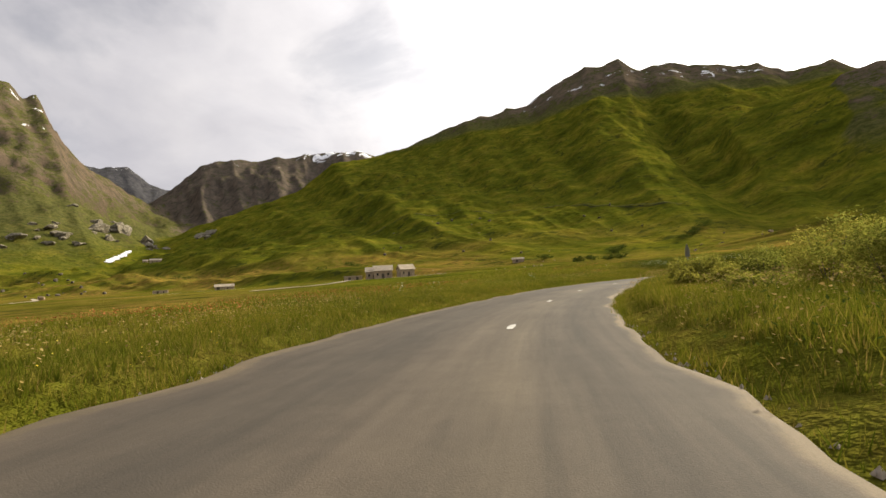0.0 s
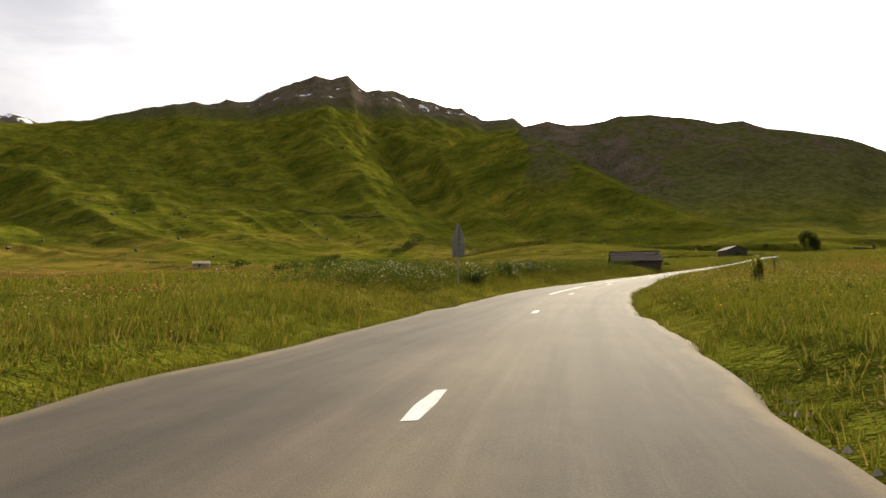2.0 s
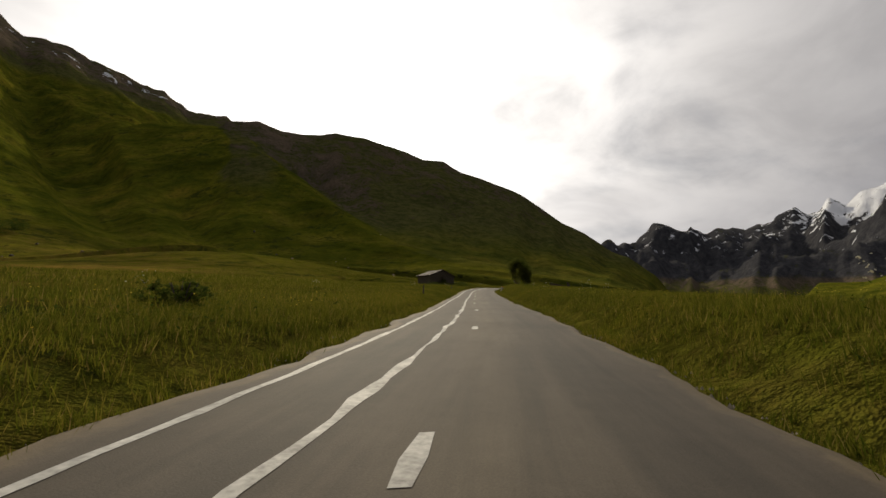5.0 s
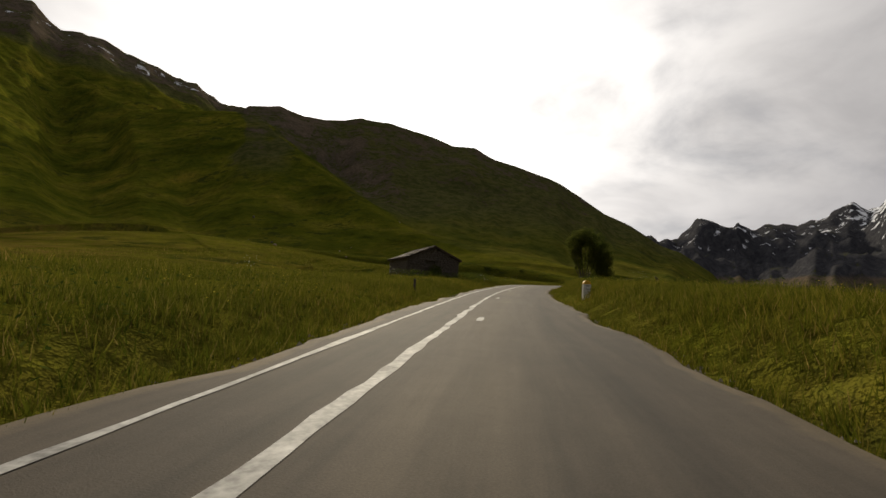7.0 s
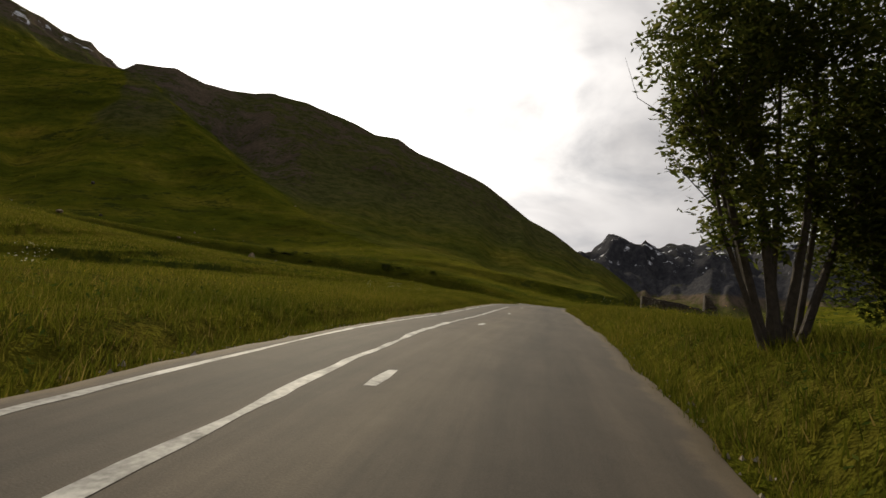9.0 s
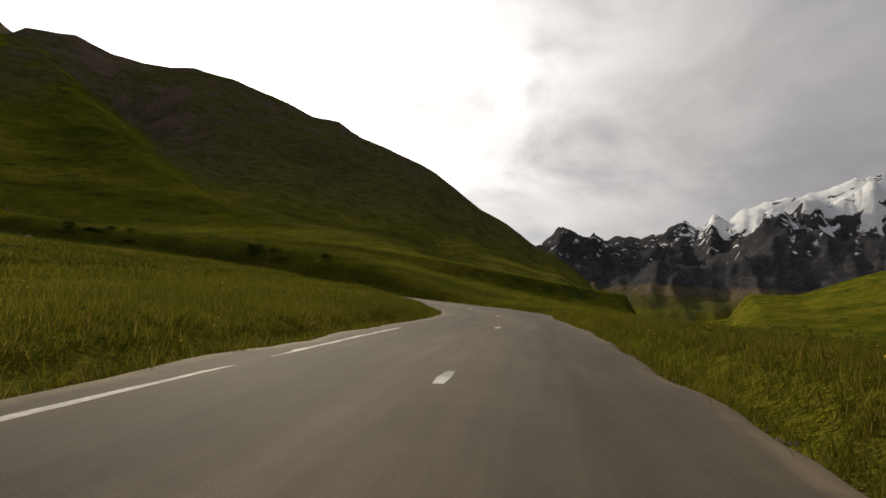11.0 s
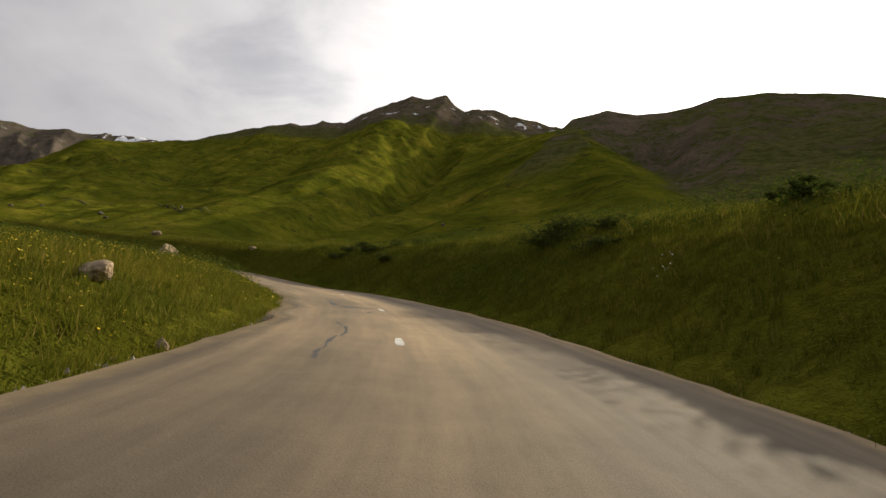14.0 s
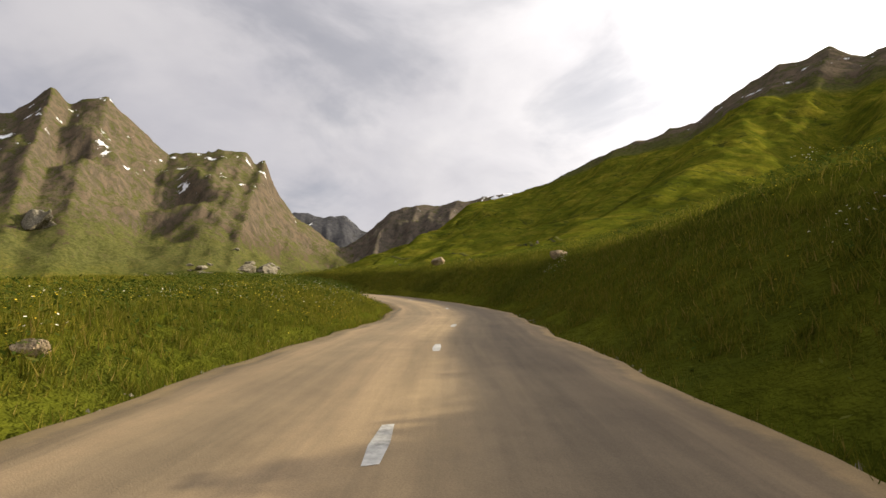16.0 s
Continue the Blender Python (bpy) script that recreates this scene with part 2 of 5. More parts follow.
def asphalt_material():
    m, n, l, b = node_material("worn_asphalt", 0.86, specular=0.22)
    pos = n.new("ShaderNodeNewGeometry").outputs["Position"]
    a = n.new("ShaderNodeAttribute")
    a.attribute_name = "across"
    ragged = math_node(n, l, "ADD", a.outputs["Fac"], math_node(n, l, "MULTIPLY", math_node(n, l, "SUBTRACT", noise_node(n, l, pos, 1.3, 6, 0.72), 0.5), 0.09))
    wheel = ramp_node(n, l, ragged, [(0.0, (0.19, 0.165, 0.125)), (0.02, (0.17, 0.148, 0.115)), (0.045, (0.105, 0.096, 0.087)), (0.25, (0.082, 0.078, 0.074)), (0.38, (0.12, 0.11, 0.1)), (0.5, (0.13, 0.12, 0.105)), (0.62, (0.11, 0.103, 0.094)), (0.75, (0.078, 0.074, 0.07)), (0.955, (0.1, 0.092, 0.083)), (0.98, (0.17, 0.148, 0.115)), (1.0, (0.19, 0.165, 0.125))])
    along = n.new("ShaderNodeAttribute")
    along.attribute_name = "along"
    lane = n.new("ShaderNodeCombineXYZ")
    l.new(math_node(n, l, "MULTIPLY", a.outputs["Fac"], 14.0), lane.inputs[0])
    l.new(math_node(n, l, "MULTIPLY", along.outputs["Fac"], 0.12), lane.inputs[1])
    streak = noise_node(n, l, lane.outputs[0], 1.0, 6, 0.65)
    p = n.new("ShaderNodeAttribute")
    p.attribute_name = "pale"
    # upper road lightened as in sun; 0.62 to 0.88 darker for the bank's shade
    lit_overlay = ramp_node(n, l, math_node(n, l, "ADD", a.outputs["Fac"], math_node(n, l, "MULTIPLY", math_node(n, l, "SUBTRACT", streak, 0.5), 0.1)), [(0.04, (1.4, 1.3, 1.05)), (0.09, (2.8, 2.5, 2.0)), (0.5, (2.7, 2.4, 1.92)), (0.62, (2.3, 2.1, 1.75)), (0.88, (2.2, 2.0, 1.7)), (0.93, (2.9, 2.6, 2.1)), (0.98, (2.2, 2.0, 1.6))])
    wheel = mix_node(n, l, p.outputs["Fac"], wheel, mix_node(n, l, 1.0, wheel, lit_overlay, "MULTIPLY"))
    wheel = mix_node(n, l, 1.0, wheel, ramp_node(n, l, streak, [(0.3, (0.54, 0.53, 0.51)), (0.7, (0.92, 0.88, 0.81))]), "MULTIPLY")
    big, mid, fine = noise_node(n, l, pos, 0.25, 5, 0.6), noise_node(n, l, pos, 2.2, 5, 0.65), noise_node(n, l, pos, 60, 2, 0.7)
    col = mix_node(n, l, 1.0, wheel, ramp_node(n, l, big, [(0.3, (0.8, 0.8, 0.8)), (0.7, (1.15, 1.14, 1.1))]), "MULTIPLY")
    col = mix_node(n, l, 1.0, col, ramp_node(n, l, mid, [(0.3, (0.92, 0.92, 0.92)), (0.68, (1.06, 1.06, 1.06))]), "MULTIPLY")
    col = mix_node(n, l, 0.5, col, ramp_node(n, l, fine, [(0.3, (0.7, 0.7, 0.7)), (0.7, (1.25, 1.25, 1.25))]), "MULTIPLY")
    col = mix_node(n, l, 1.0, col, (1.08, 1.0, 0.88), "MULTIPLY")
    l.new(col, b.inputs["Base Color"])
    bump_node(n, l, b, fine, 0.4, 0.01)
    return m


GROUND, ASPHALT = ground_material(), asphalt_material()
PAINT = plain("road_paint", (0.50, 0.49, 0.45), 0.75, vary=0.42, scale=1.6, dark=0.9)

# ---- the lie of the land ----
# Road: x, y, z of the crown, half width.
ROAD_LOWER = [(-10.3, -44.1, 0.10, 3.00), (-4.0, -14.1, 0.05, 3.00), (-0.5, 0.0, -0.03, 3.00), (2.1, 13.7, -0.09, 3.02), (6.2, 26.8, -0.11, 3.05),
        (11.6, 38.6, -0.06, 3.08), (18.9, 49.0, 0.05, 3.10), (28.2, 58.4, 0.21, 3.06), (37.3, 66.2, 0.43, 3.02), (45.4, 71.6, 0.73, 2.98),
        (54.4, 75.9, 1.11, 2.95), (65.2, 79.9, 1.56, 2.91), (76.8, 84.2, 2.06, 2.91), (89.3, 89.0, 2.58, 2.92), (102.3, 94.5, 3.11, 2.93),
        (116.0, 100.6, 3.66, 2.94), (130.5, 106.8, 4.31, 2.95), (144.9, 113.0, 5.08, 2.95), (159.5, 119.0, 5.88, 2.95), (172.9, 123.7, 6.67, 2.95),
        (185.2, 127.2, 7.40, 2.95)]
ROAD_UPPER = [(196.8, 130.0, 7.98, 2.99), (208.8, 132.1, 8.43, 3.03), (221.1, 134.4, 8.96, 3.08), (233.6, 136.6, 9.48, 3.12), (246.3, 138.2, 9.88, 3.16),
        (258.8, 139.5, 10.22, 3.20), (270.9, 142.7, 10.51, 3.38), (282.3, 149.0, 10.87, 3.57), (291.2, 157.6, 11.30, 3.65), (296.5, 167.2, 11.85, 3.57),
        (298.8, 178.7, 12.50, 3.50), (299.1, 190.8, 13.21, 3.72), (296.9, 202.9, 13.96, 3.9), (293.7, 214.8, 14.52, 3.3), (288.5, 226.4, 15.55, 3.00),
        (283.0, 239.1, 16.60, 3.00), (274.1, 250.6, 17.80, 3.00), (262.1, 260.2, 19.10, 3.00), (246.1, 267.2, 20.20, 3.00), (234.0, 270.4, 20.60, 3.00)]
KNOT = np.array(ROAD_LOWER + ROAD_UPPER)


def glide(points, step):
    """A Catmull-Rom line through rows of numbers, cut into even steps of its first two."""
    p = np.vstack([2 * points[0] - points[1], points, 2 * points[-1] - points[-2]])
    u = np.linspace(0, 1, 24, endpoint=False)[:, None]
    line = np.vstack([0.5 * (2 * b + (c - a) * u + (2 * a - 5 * b + 4 * c - d) * u**2 + (3 * b - a - 3 * c + d) * u**3) for a, b, c, d in zip(p, p[1:], p[2:], p[3:])] + [points[-1:]])
    s = np.r_[0, np.cumsum(np.hypot(*np.diff(line[:, :2], axis=0).T))]
    even = np.arange(0, s[-1], step)
    return even, np.stack([np.interp(even, s, c) for c in line.T], 1)


STATION, LINE = glide(KNOT, 0.5)
HEADING = np.gradient(LINE[:, :2], axis=0)
HEADING /= np.linalg.norm(HEADING, axis=1, keepdims=True)
RIGHT = np.stack([HEADING[:, 1], -HEADING[:, 0]], 1)


def mark_of(x, y):
    """The station of the road nearest to a place."""
    return float(STATION[((LINE[:, :2] - (x, y)) ** 2).sum(1).argmin()])


# a lay-by widens the road on the right where the bend begins
LAYBY = 4.4 * np.exp(-((np.abs(STATION - mark_of(282.5, 149.2)) / 11.5) ** 3))
# the asphalt is not even about its crown: more to the left on the first bend and inside the upper one
WIDER_LEFT = [(0, 1.6), (60, 1.7), (75, 1.5), (92, 1.4), (110, 0.8), (130, 0.9), (140, 0.2), (160, 0), (230, -0.2), (252, -0.2), (275, 0.05), (305, 0.2), (360, 0.3), (370, 0.8), (378, 1.5), (386, 2.1), (396, 2.1), (404, 1.7), (412, 0.9), (424, 0.5), (440, 0.5), (452, 0.5), (460, 0.7), (470, -0.1), (520, 0)]
WIDER_RIGHT = [(0, -0.6), (62, -0.65), (92, -0.5), (104, -0.25), (132, -0.45), (145, -0.1), (230, 0.1), (262, -0.4), (276, -0.3), (286, 0), (296, 0.6), (306, 0.9), (318, 0.9), (335, 0.5), (360, 0.1), (405, 0), (421, 0.4), (440, 0.1), (465, 0.5), (480, 0)]
LAYBY = LAYBY + np.interp(STATION, *np.array(WIDER_RIGHT).T)
LEFT = np.interp(STATION, *np.array(WIDER_LEFT).T)
LAYBY, LEFT = [np.convolve(np.pad(a, 10, mode="edge"), np.hanning(23)[1:-1] / np.hanning(23).sum(), "valid") for a in (LAYBY, LEFT)]


def road_frame(x, y, first=0, last=None):
    """For arrays of places: row of the nearest station and the offset to its right."""
    near = np.full(x.shape, first)
    best = np.full(x.shape, 1e9)
    last = last or len(LINE)
    for i in range(first, last, 4):
        d = (x - LINE[i, 0]) ** 2 + (y - LINE[i, 1]) ** 2
        near, best = np.where(d < best, i, near), np.minimum(d, best)
    for k in (-3, -2, -1, 1, 2, 3):
        i = np.clip(near + k, first, last - 1)
        d = (x - LINE[i, 0]) ** 2 + (y - LINE[i, 1]) ** 2
        near, best = np.where(d < best, i, near), np.minimum(d, best)
    off = (x - LINE[near, 0]) * RIGHT[near, 0] + (y - LINE[near, 1]) * RIGHT[near, 1]
    return near, np.sqrt(best), off


def lattice(x, y, seed=0):
    """Smooth value noise, -1 to 1."""
    xi, yi = np.floor(x).astype(np.int64), np.floor(y).astype(np.int64)
    fx, fy = x - xi, y - yi
    fx, fy = fx * fx * fx * (fx * (fx * 6 - 15) + 10), fy * fy * fy * (fy * (fy * 6 - 15) + 10)

    def h(a, b):
        k = (a * 374761393 + b * 668265263 + seed * 974711) & 0x7FFFFFFF
        k = ((k ^ (k >> 13)) * 1274126177) & 0x7FFFFFFF
        return ((k ^ (k >> 16)) & 0xFFFF) / 32767.5 - 1

    return (h(xi, yi) * (1 - fx) + h(xi + 1, yi) * fx) * (1 - fy) + (h(xi, yi + 1) * (1 - fx) + h(xi + 1, yi + 1) * fx) * fy


def fractal(x, y, size, octaves=5, seed=0, ridged=False, keep=0.5, soft=0.0):
    total, amp = 0, 1.0
    for o in range(octaves):
        v = lattice(x / size * 2**o + 17.3 * o, y / size * 2**o - 9.1 * o, seed + o)
        total = total + amp * ((1 - 2 * np.sqrt(v * v + soft)) if ridged else v)
        amp *= keep
    return total


HUB = (150.0, 120.0)
# Mountains about the hub: bearing and crest height, crest distance, foot distance, foot height, hollow, roughness, rockiness, snow.
MOUNTAINS = {}
MOUNTAINS["green_hill"] = (1860, 130, 4, 1.38, [(-60, 10), (-44, 60), (-36, 150), (-30.7, 218), (-26, 280), (-21.4, 340), (-17.7, 445), (-10, 498), (-4.4, 571), (-2.8, 596), (-1.5, 622), (1.5, 630), (4.1, 652), (6.4, 664), (8, 700), (9.7, 730), (11, 750), (13.5, 786), (15, 780), (17.3, 800), (18.5, 770), (19.6, 751), (21, 760), (22.7, 753), (24.5, 724), (26.2, 721), (28.8, 695), (31, 690), (33.4, 634), (37.5, 640), (45, 460), (55, 250), (68, 60), (76, 0)])
MOUNTAINS["dome"] = (760, 215, 14, 1.3, [(22, 40), (28, 120), (33.6, 240), (36, 272), (39.3, 282), (42, 272), (44.5, 272), (46.7, 276), (48.6, 283), (52.3, 276), (54.8, 267), (57, 261), (59.5, 247), (62.1, 246), (64.5, 229), (66.9, 220), (69.5, 208), (72.1, 192), (74.7, 170), (77.3, 143), (80, 125), (83, 97), (85, 87), (87.4, 64), (91, 30), (96, 5)])
MOUNTAINS["snow_range"] = (4600, 2000, -20, 1.3, [(60, 300), (78, 502), (82.9, 521), (84.2, 553), (86, 736), (88.5, 697), (90.8, 638), (91.8, 687), (94.2, 680), (96.1, 730), (98.2, 842), (99.4, 790), (100.2, 830), (101, 925), (102.2, 850), (103.5, 950), (106.5, 985), (109.8, 1050), (113, 1139), (122, 1000), (135, 800), (150, 600)])
MOUNTAINS["rim"] = (3300, 1900, 120, 1.3, [(-45, 200), (-36, 420), (-33.3, 510), (-30.9, 634), (-29, 740), (-26, 782), (-23, 793), (-20.4, 819), (-16, 855), (-12.4, 872), (-7.5, 770), (0, 720), (12, 500)])
MOUNTAINS["far_peak"] = (4200, 3400, 250, 1.2, [(-60, 700), (-48, 880), (-40, 922), (-37, 881), (-34.7, 913), (-33, 801), (-31.5, 763), (-27, 620), (-18, 400)])
MOUNTAINS["crags"] = (3000, 1250, 40, 1.15, [(-140, 350), (-110, 600), (-85, 800), (-75, 900), (-70.1, 930), (-66.6, 945), (-64.6, 1021), (-63.4, 1090), (-62.2, 1180), (-60.7, 1094), (-59.6, 1136), (-58, 1165), (-55.4, 1048), (-52.1, 914), (-49, 967), (-47, 991), (-44.8, 970), (-43.7, 925), (-42.6, 940), (-41.4, 789), (-40.3, 688), (-39, 611), (-37.6, 568), (-35.8, 480), (-32.5, 385), (-30.4, 285), (-26, 60)])
MOUNTAINS["valley_floor"] = (1100, 130, -1, 1.0, [(-150, 6), (-100, 16), (-60, 24), (-20, 28), (0, 18), (20, -1)])
MOUNTAINS["south_side"] = (950, 400, -6, 1.0, [(92, -6), (96, 20), (101, 32), (102.4, 64), (106, 66), (110.5, 97), (125, 180), (150, 260), (180, 240), (210, 180), (240, 80)])


# Crest of the spur: x, y, z from its foot to the shoulder of the hill.
SPUR = [(400, 292, 40), (413, 318, 54), (470, 441, 110), (545, 620, 203), (620, 800, 284)]


def mountain(name, bearing, r):
    crest, foot, low, hollow, table = MOUNTAINS[name]
    t = np.array(table)
    top = np.interp(bearing, t[:, 0], t[:, 1], left=-60, right=-60)
    s = np.clip((r - foot) / (crest - foot), 0, None)
    up = low + (top - low) * np.minimum(s, 1) ** hollow - np.maximum(r - crest, 0) * 0.35 - np.maximum(foot - r, 0) * 0.5
    return up - 34 * (1 - np.clip((top - low) / 45, 0, 1)) - 60 * (top < -50), s


def smooth_max(a, b, k):
    h = np.clip(0.5 + 0.5 * (a - b) / k, 0, 1)
    return b + (a - b) * h + k * h * (1 - h)


S1, S2, S3 = mark_of(19, 49), mark_of(65, 80), mark_of(173, 123.7)
SH, SE = mark_of(284, 150), mark_of(299, 191)
# Height of the bank on the right and on the left of the road, by station.
BANK_R = [(0, 0.5), (S1 - 12, 0.5), (S1 + 12, 0.4), (S2 - 10, 0.5), (S2 + 20, 1.0), (S3, 1.0), (S3 + 40, 0.9), (SH - 24, 0.4), (SH - 8, 0.2), (SH + 6, 0.4), (SH + 16, 2.6), (SH + 28, 5.5), (SE, 7.0), (SE + 16, 6.3), (SE + 34, 5.6), (SE + 60, 5.0), (SE + 110, 4)]
BANK_L = [(0, 0.1), (S1 + 4, 0.3), (S1 + 18, 0.9), (S2 - 24, 1.25), (S2 - 6, 1.1), (S2 + 14, 0.5), (S2 + 30, 0.3), (S3 - 24, 0.6), (S3 + 20, 0.4), (SH - 14, 0.35), (SH, 0.9), (SH + 20, 1.6), (SE, 1.2), (SE + 12, 0.7), (SE + 24, 0.6), (SE + 50, 1.0), (SE + 100, 1)]


def land(x, y, detail=True):
    """Ground height, and how far it is rock, dried grass and snow."""
    dx, dy = x - HUB[0], y - HUB[1]
    r, bearing = np.hypot(dx, dy), np.degrees(np.arctan2(dx, dy))
    plane = (0.03 * x + 0.015 * y) / (1 + (r / 650) ** 2) - 9 * np.clip((r - 60) / 450, 0, 1) * np.clip(np.cos(np.radians(bearing - 120)), 0, 1)
    z = plane + 0.35 * fractal(x, y, 45, 3, 5) - 1.3 * np.exp(-(((x + 45) / 60) ** 2 + ((y - 60) / 90) ** 2))
    rocky, snow = np.zeros(r.shape), np.zeros(r.shape)
    for k, name in enumerate(MOUNTAINS):
        # the outline is worried a little by noise in the bearing
        wob = 0.25 * fractal(dx, dy, 400, 3, 40 + k) * np.clip(r / 1500, 0, 1)
        h, s = mountain(name, bearing + wob, r)
        mid = np.clip(s * 1.6, 0, 1) * (1.0 - 0.92 * np.clip((s - 0.7) / 0.28, 0, 1)) * (s < 1.02)
        crag = np.clip((s - 0.75) / 0.2, 0, 1)
        if name == "green_hill":
            spur = 30 * np.exp(-(((bearing - 12.0) / 4.4) ** 2)) - 42 * np.exp(-(((bearing - 20.5 + 5 * (s - 0.4)) / 3.0) ** 2)) + 30 * np.exp(-(((bearing - 27) / 4) ** 2)) - 20 * np.exp(-(((bearing + 4) / 3) ** 2))
            h = h + mid * (spur * np.clip((0.85 - s) / 0.3, 0, 1) * np.clip((s - 0.03) / 0.15, 0, 1) + 11 * fractal(bearing * 6, r * 0.05, 42, 3, 7, True, 0.5, 0.06) + 15 * fractal(x, y, 150, 6, 9) + 7 * fractal(x, y, 60, 3, 91, True, 0.5, 0.05)) + crag * 7 * fractal(x, y, 110, 4, 8, True)
            rk = np.clip((h - 440) / 170, 0, 1) * 0.95
            sn = np.clip((h - 520) / 100, 0, 1) * 0.27
        elif name == "dome":
            h = h + mid * (8 * fractal(bearing * 5, r * 0.05, 40, 3, 11, True, 0.5, 0.08) + 7 * fractal(x, y, 100, 4, 12)) + crag * 2.0 * fractal(x, y, 70, 4, 13)
            rk, sn = 0.3 + 0.45 * np.clip((h - 50) / 130, 0, 1) * np.clip((bearing - 25) / 12, 0.15, 1) + 0.2 * np.exp(-(((bearing - 38) / 6) ** 2)) * np.clip((h - 60) / 60, 0, 1), 0 * r
        elif name == "snow_range":
            h = h + mid * (150 * fractal(bearing * 30, r * 0.35, 300, 5, 14, True) + 60 * fractal(x, y, 400, 5, 15, True)) + crag * 28 * fractal(x, y, 240, 5, 16, True)
            rk = 0.25 + 1.05 * np.clip((h - 50) / 170, 0, 1)
            sn = 0.26 * np.clip((h - 180) / 220, 0, 1) + 0.54 * np.clip((bearing - 97) / 5, 0, 1) * np.clip((h - 580) / 180, 0, 1)
        elif name in ("rim", "far_peak"):
            h = h + mid * (85 * fractal(bearing * 20, r * 0.12, 120, 5, 17, True)) + crag * 10 * fractal(x, y, 160, 4, 18, True)
            rk, sn = (1.1 if name == "rim" else 1.3) + 0 * r, 0.22 * np.clip((h - 450) / 250, 0, 1)
            if name == "rim":
                sn = sn + 0.4 * np.clip((s - 0.9) / 0.05, 0, 1) * np.exp(-(((bearing + 14) / 4.5) ** 4))
        elif name == "crags":
            h = h + mid * (22 * fractal(bearing * 9, r * 0.08, 80, 4, 19, True, 0.5, 0.03) + 44 * fractal(x, y, 260, 6, 20, True, 0.55, 0.02)) + crag * 16 * fractal(x, y, 130, 4, 21, True)
            rk, sn = 0.3 + 0.5 * np.clip((h - 80) / 300, 0, 1), 0.24 * np.clip((h - 300) / 300, 0, 1)
        else:
            h, rk, sn = h + 1.6 * fractal(x, y, 90, 4, 23), 0.05 + 0 * r, 0 * r
        front = np.clip(0.5 + (h - z) / np.clip(r * 0.07, 3, 60), 0, 1)
        rocky, snow = rocky + (rk - rocky) * front, np.where(h > z, sn, snow)
        z = smooth_max(h, z, np.clip(r * 0.012, 1.0, 16))
    # a green spur that runs down from the hill before the dome, with a raw gully on its far side
    ridge, gully, gone, near_side = np.full(r.shape, -99.0), 0, np.full(r.shape, 1e9), np.zeros(r.shape, bool)
    for (ax, ay, az), (bx, by, bz) in zip(SPUR, SPUR[1:]):
        u = np.clip(((x - ax) * (bx - ax) + (y - ay) * (by - ay)) / ((bx - ax) ** 2 + (by - ay) ** 2), 0, 1)
        ex, ey = x - ax - u * (bx - ax), y - ay - u * (by - ay)
        d, past = np.hypot(ex, ey), ex * (by - ay) - ey * (bx - ax) > 0
        top = az + u * (bz - az)
        side = top - np.where(past, 0.6, 0.55 - 0.2 * np.clip((top - 90) / 150, 0, 1)) * (np.sqrt(d * d + 144) - 12) - 1.5 * np.maximum(d - 140, 0)
        cut = np.where(past, np.exp(-(((d - 45) / 40) ** 2)), 0) * np.clip((top - 70) / 60, 0, 1)
        ridge, gully, gone = np.where(d < gone, side, ridge), np.where(d < gone, cut, gully), np.minimum(gone, d)
        near_side = np.where(d <= gone, ~past, near_side)
    z = z - 20 * gully * np.clip((700 - r) / 120, 0, 1)
    rocky = rocky * (1 - 0.75 * near_side * np.clip((230 - gone) / 60, 0, 1) * np.clip((620 - r) / 200, 0, 1))
    ridge = ridge + 5 * fractal(x, y, 90, 4, 92)
    front = np.clip(0.5 + (ridge - z) / 8, 0, 1) * (gone < 260)
    rocky = rocky * (1 - front) + 0.12 * front
    rocky = np.maximum(rocky, np.minimum(rocky + 0.45 * gully * (1 - 0.6 * front), 0.85))
    z = np.where(gone < 260, smooth_max(ridge, z, 6.0), z)
    z = z + 15 * np.exp(-(((x - 362) / 75) ** 2 + ((y - 235) / 85) ** 2))
    # each arm of the road levels its own strip of ground
    total, weight, most, edge, pit = 0, 0, 0, 1e6, 0
    for first, last in ((0, int(SH / 0.5)), (int(SH / 0.5), len(LINE))):
        near, dist, off = road_frame(x, y, first, last)
        zr, half = LINE[near, 2], LINE[near, 3]
        wide = half + np.where(off > 0, LAYBY[near], LEFT[near])
        e = np.maximum(np.abs(off) - wide - 0.7, 0)
        e = np.where(dist > np.abs(off) + 2, np.maximum(dist - wide - 0.7, 0), e)
        side = np.where(off > 0, np.interp(STATION[near], *np.array(BANK_R).T), np.interp(STATION[near], *np.array(BANK_L).T))
        steep = np.where(off > 0, 1.0, 0.42)
        bank = zr + side * np.tanh(e * steep / np.maximum(side, 0.05))
        w = np.exp(-((e / np.interp(STATION[near], [SE - 20, SE + 30], [30, 62])) ** 2)) * np.clip((190 - dist) / 60, 0, 1)
        pit = np.maximum(pit, np.clip((wide - np.abs(off)) / 0.5, 0, 1) * (dist < wide + 1))
        k = w / (e * e + 0.02)
        total, weight, most, edge = total + bank * k, weight + k, np.maximum(most, w), np.minimum(edge, e)
    bank = total / np.maximum(weight, 1e-9) + 0.1 * fractal(x, y, 6, 3, 31) * np.clip(edge / 3, 0, 1)
    z = np.where(most > 1e-4, z * (1 - most) + bank * most, z)
    z = z - 0.25 * pit
    z = z - 0.09 * np.exp(-((edge / 0.3) ** 2))
    dry = np.clip(0.52 + 0.6 * fractal(x, y, 70, 3, 33), 0, 1) * np.clip(1.2 - np.abs(z - 8) / 34, 0, 1)
    dry = dry * np.clip((290 - x) / 110, 0.22, 1) * np.clip(edge / 12, 0.35, 1)
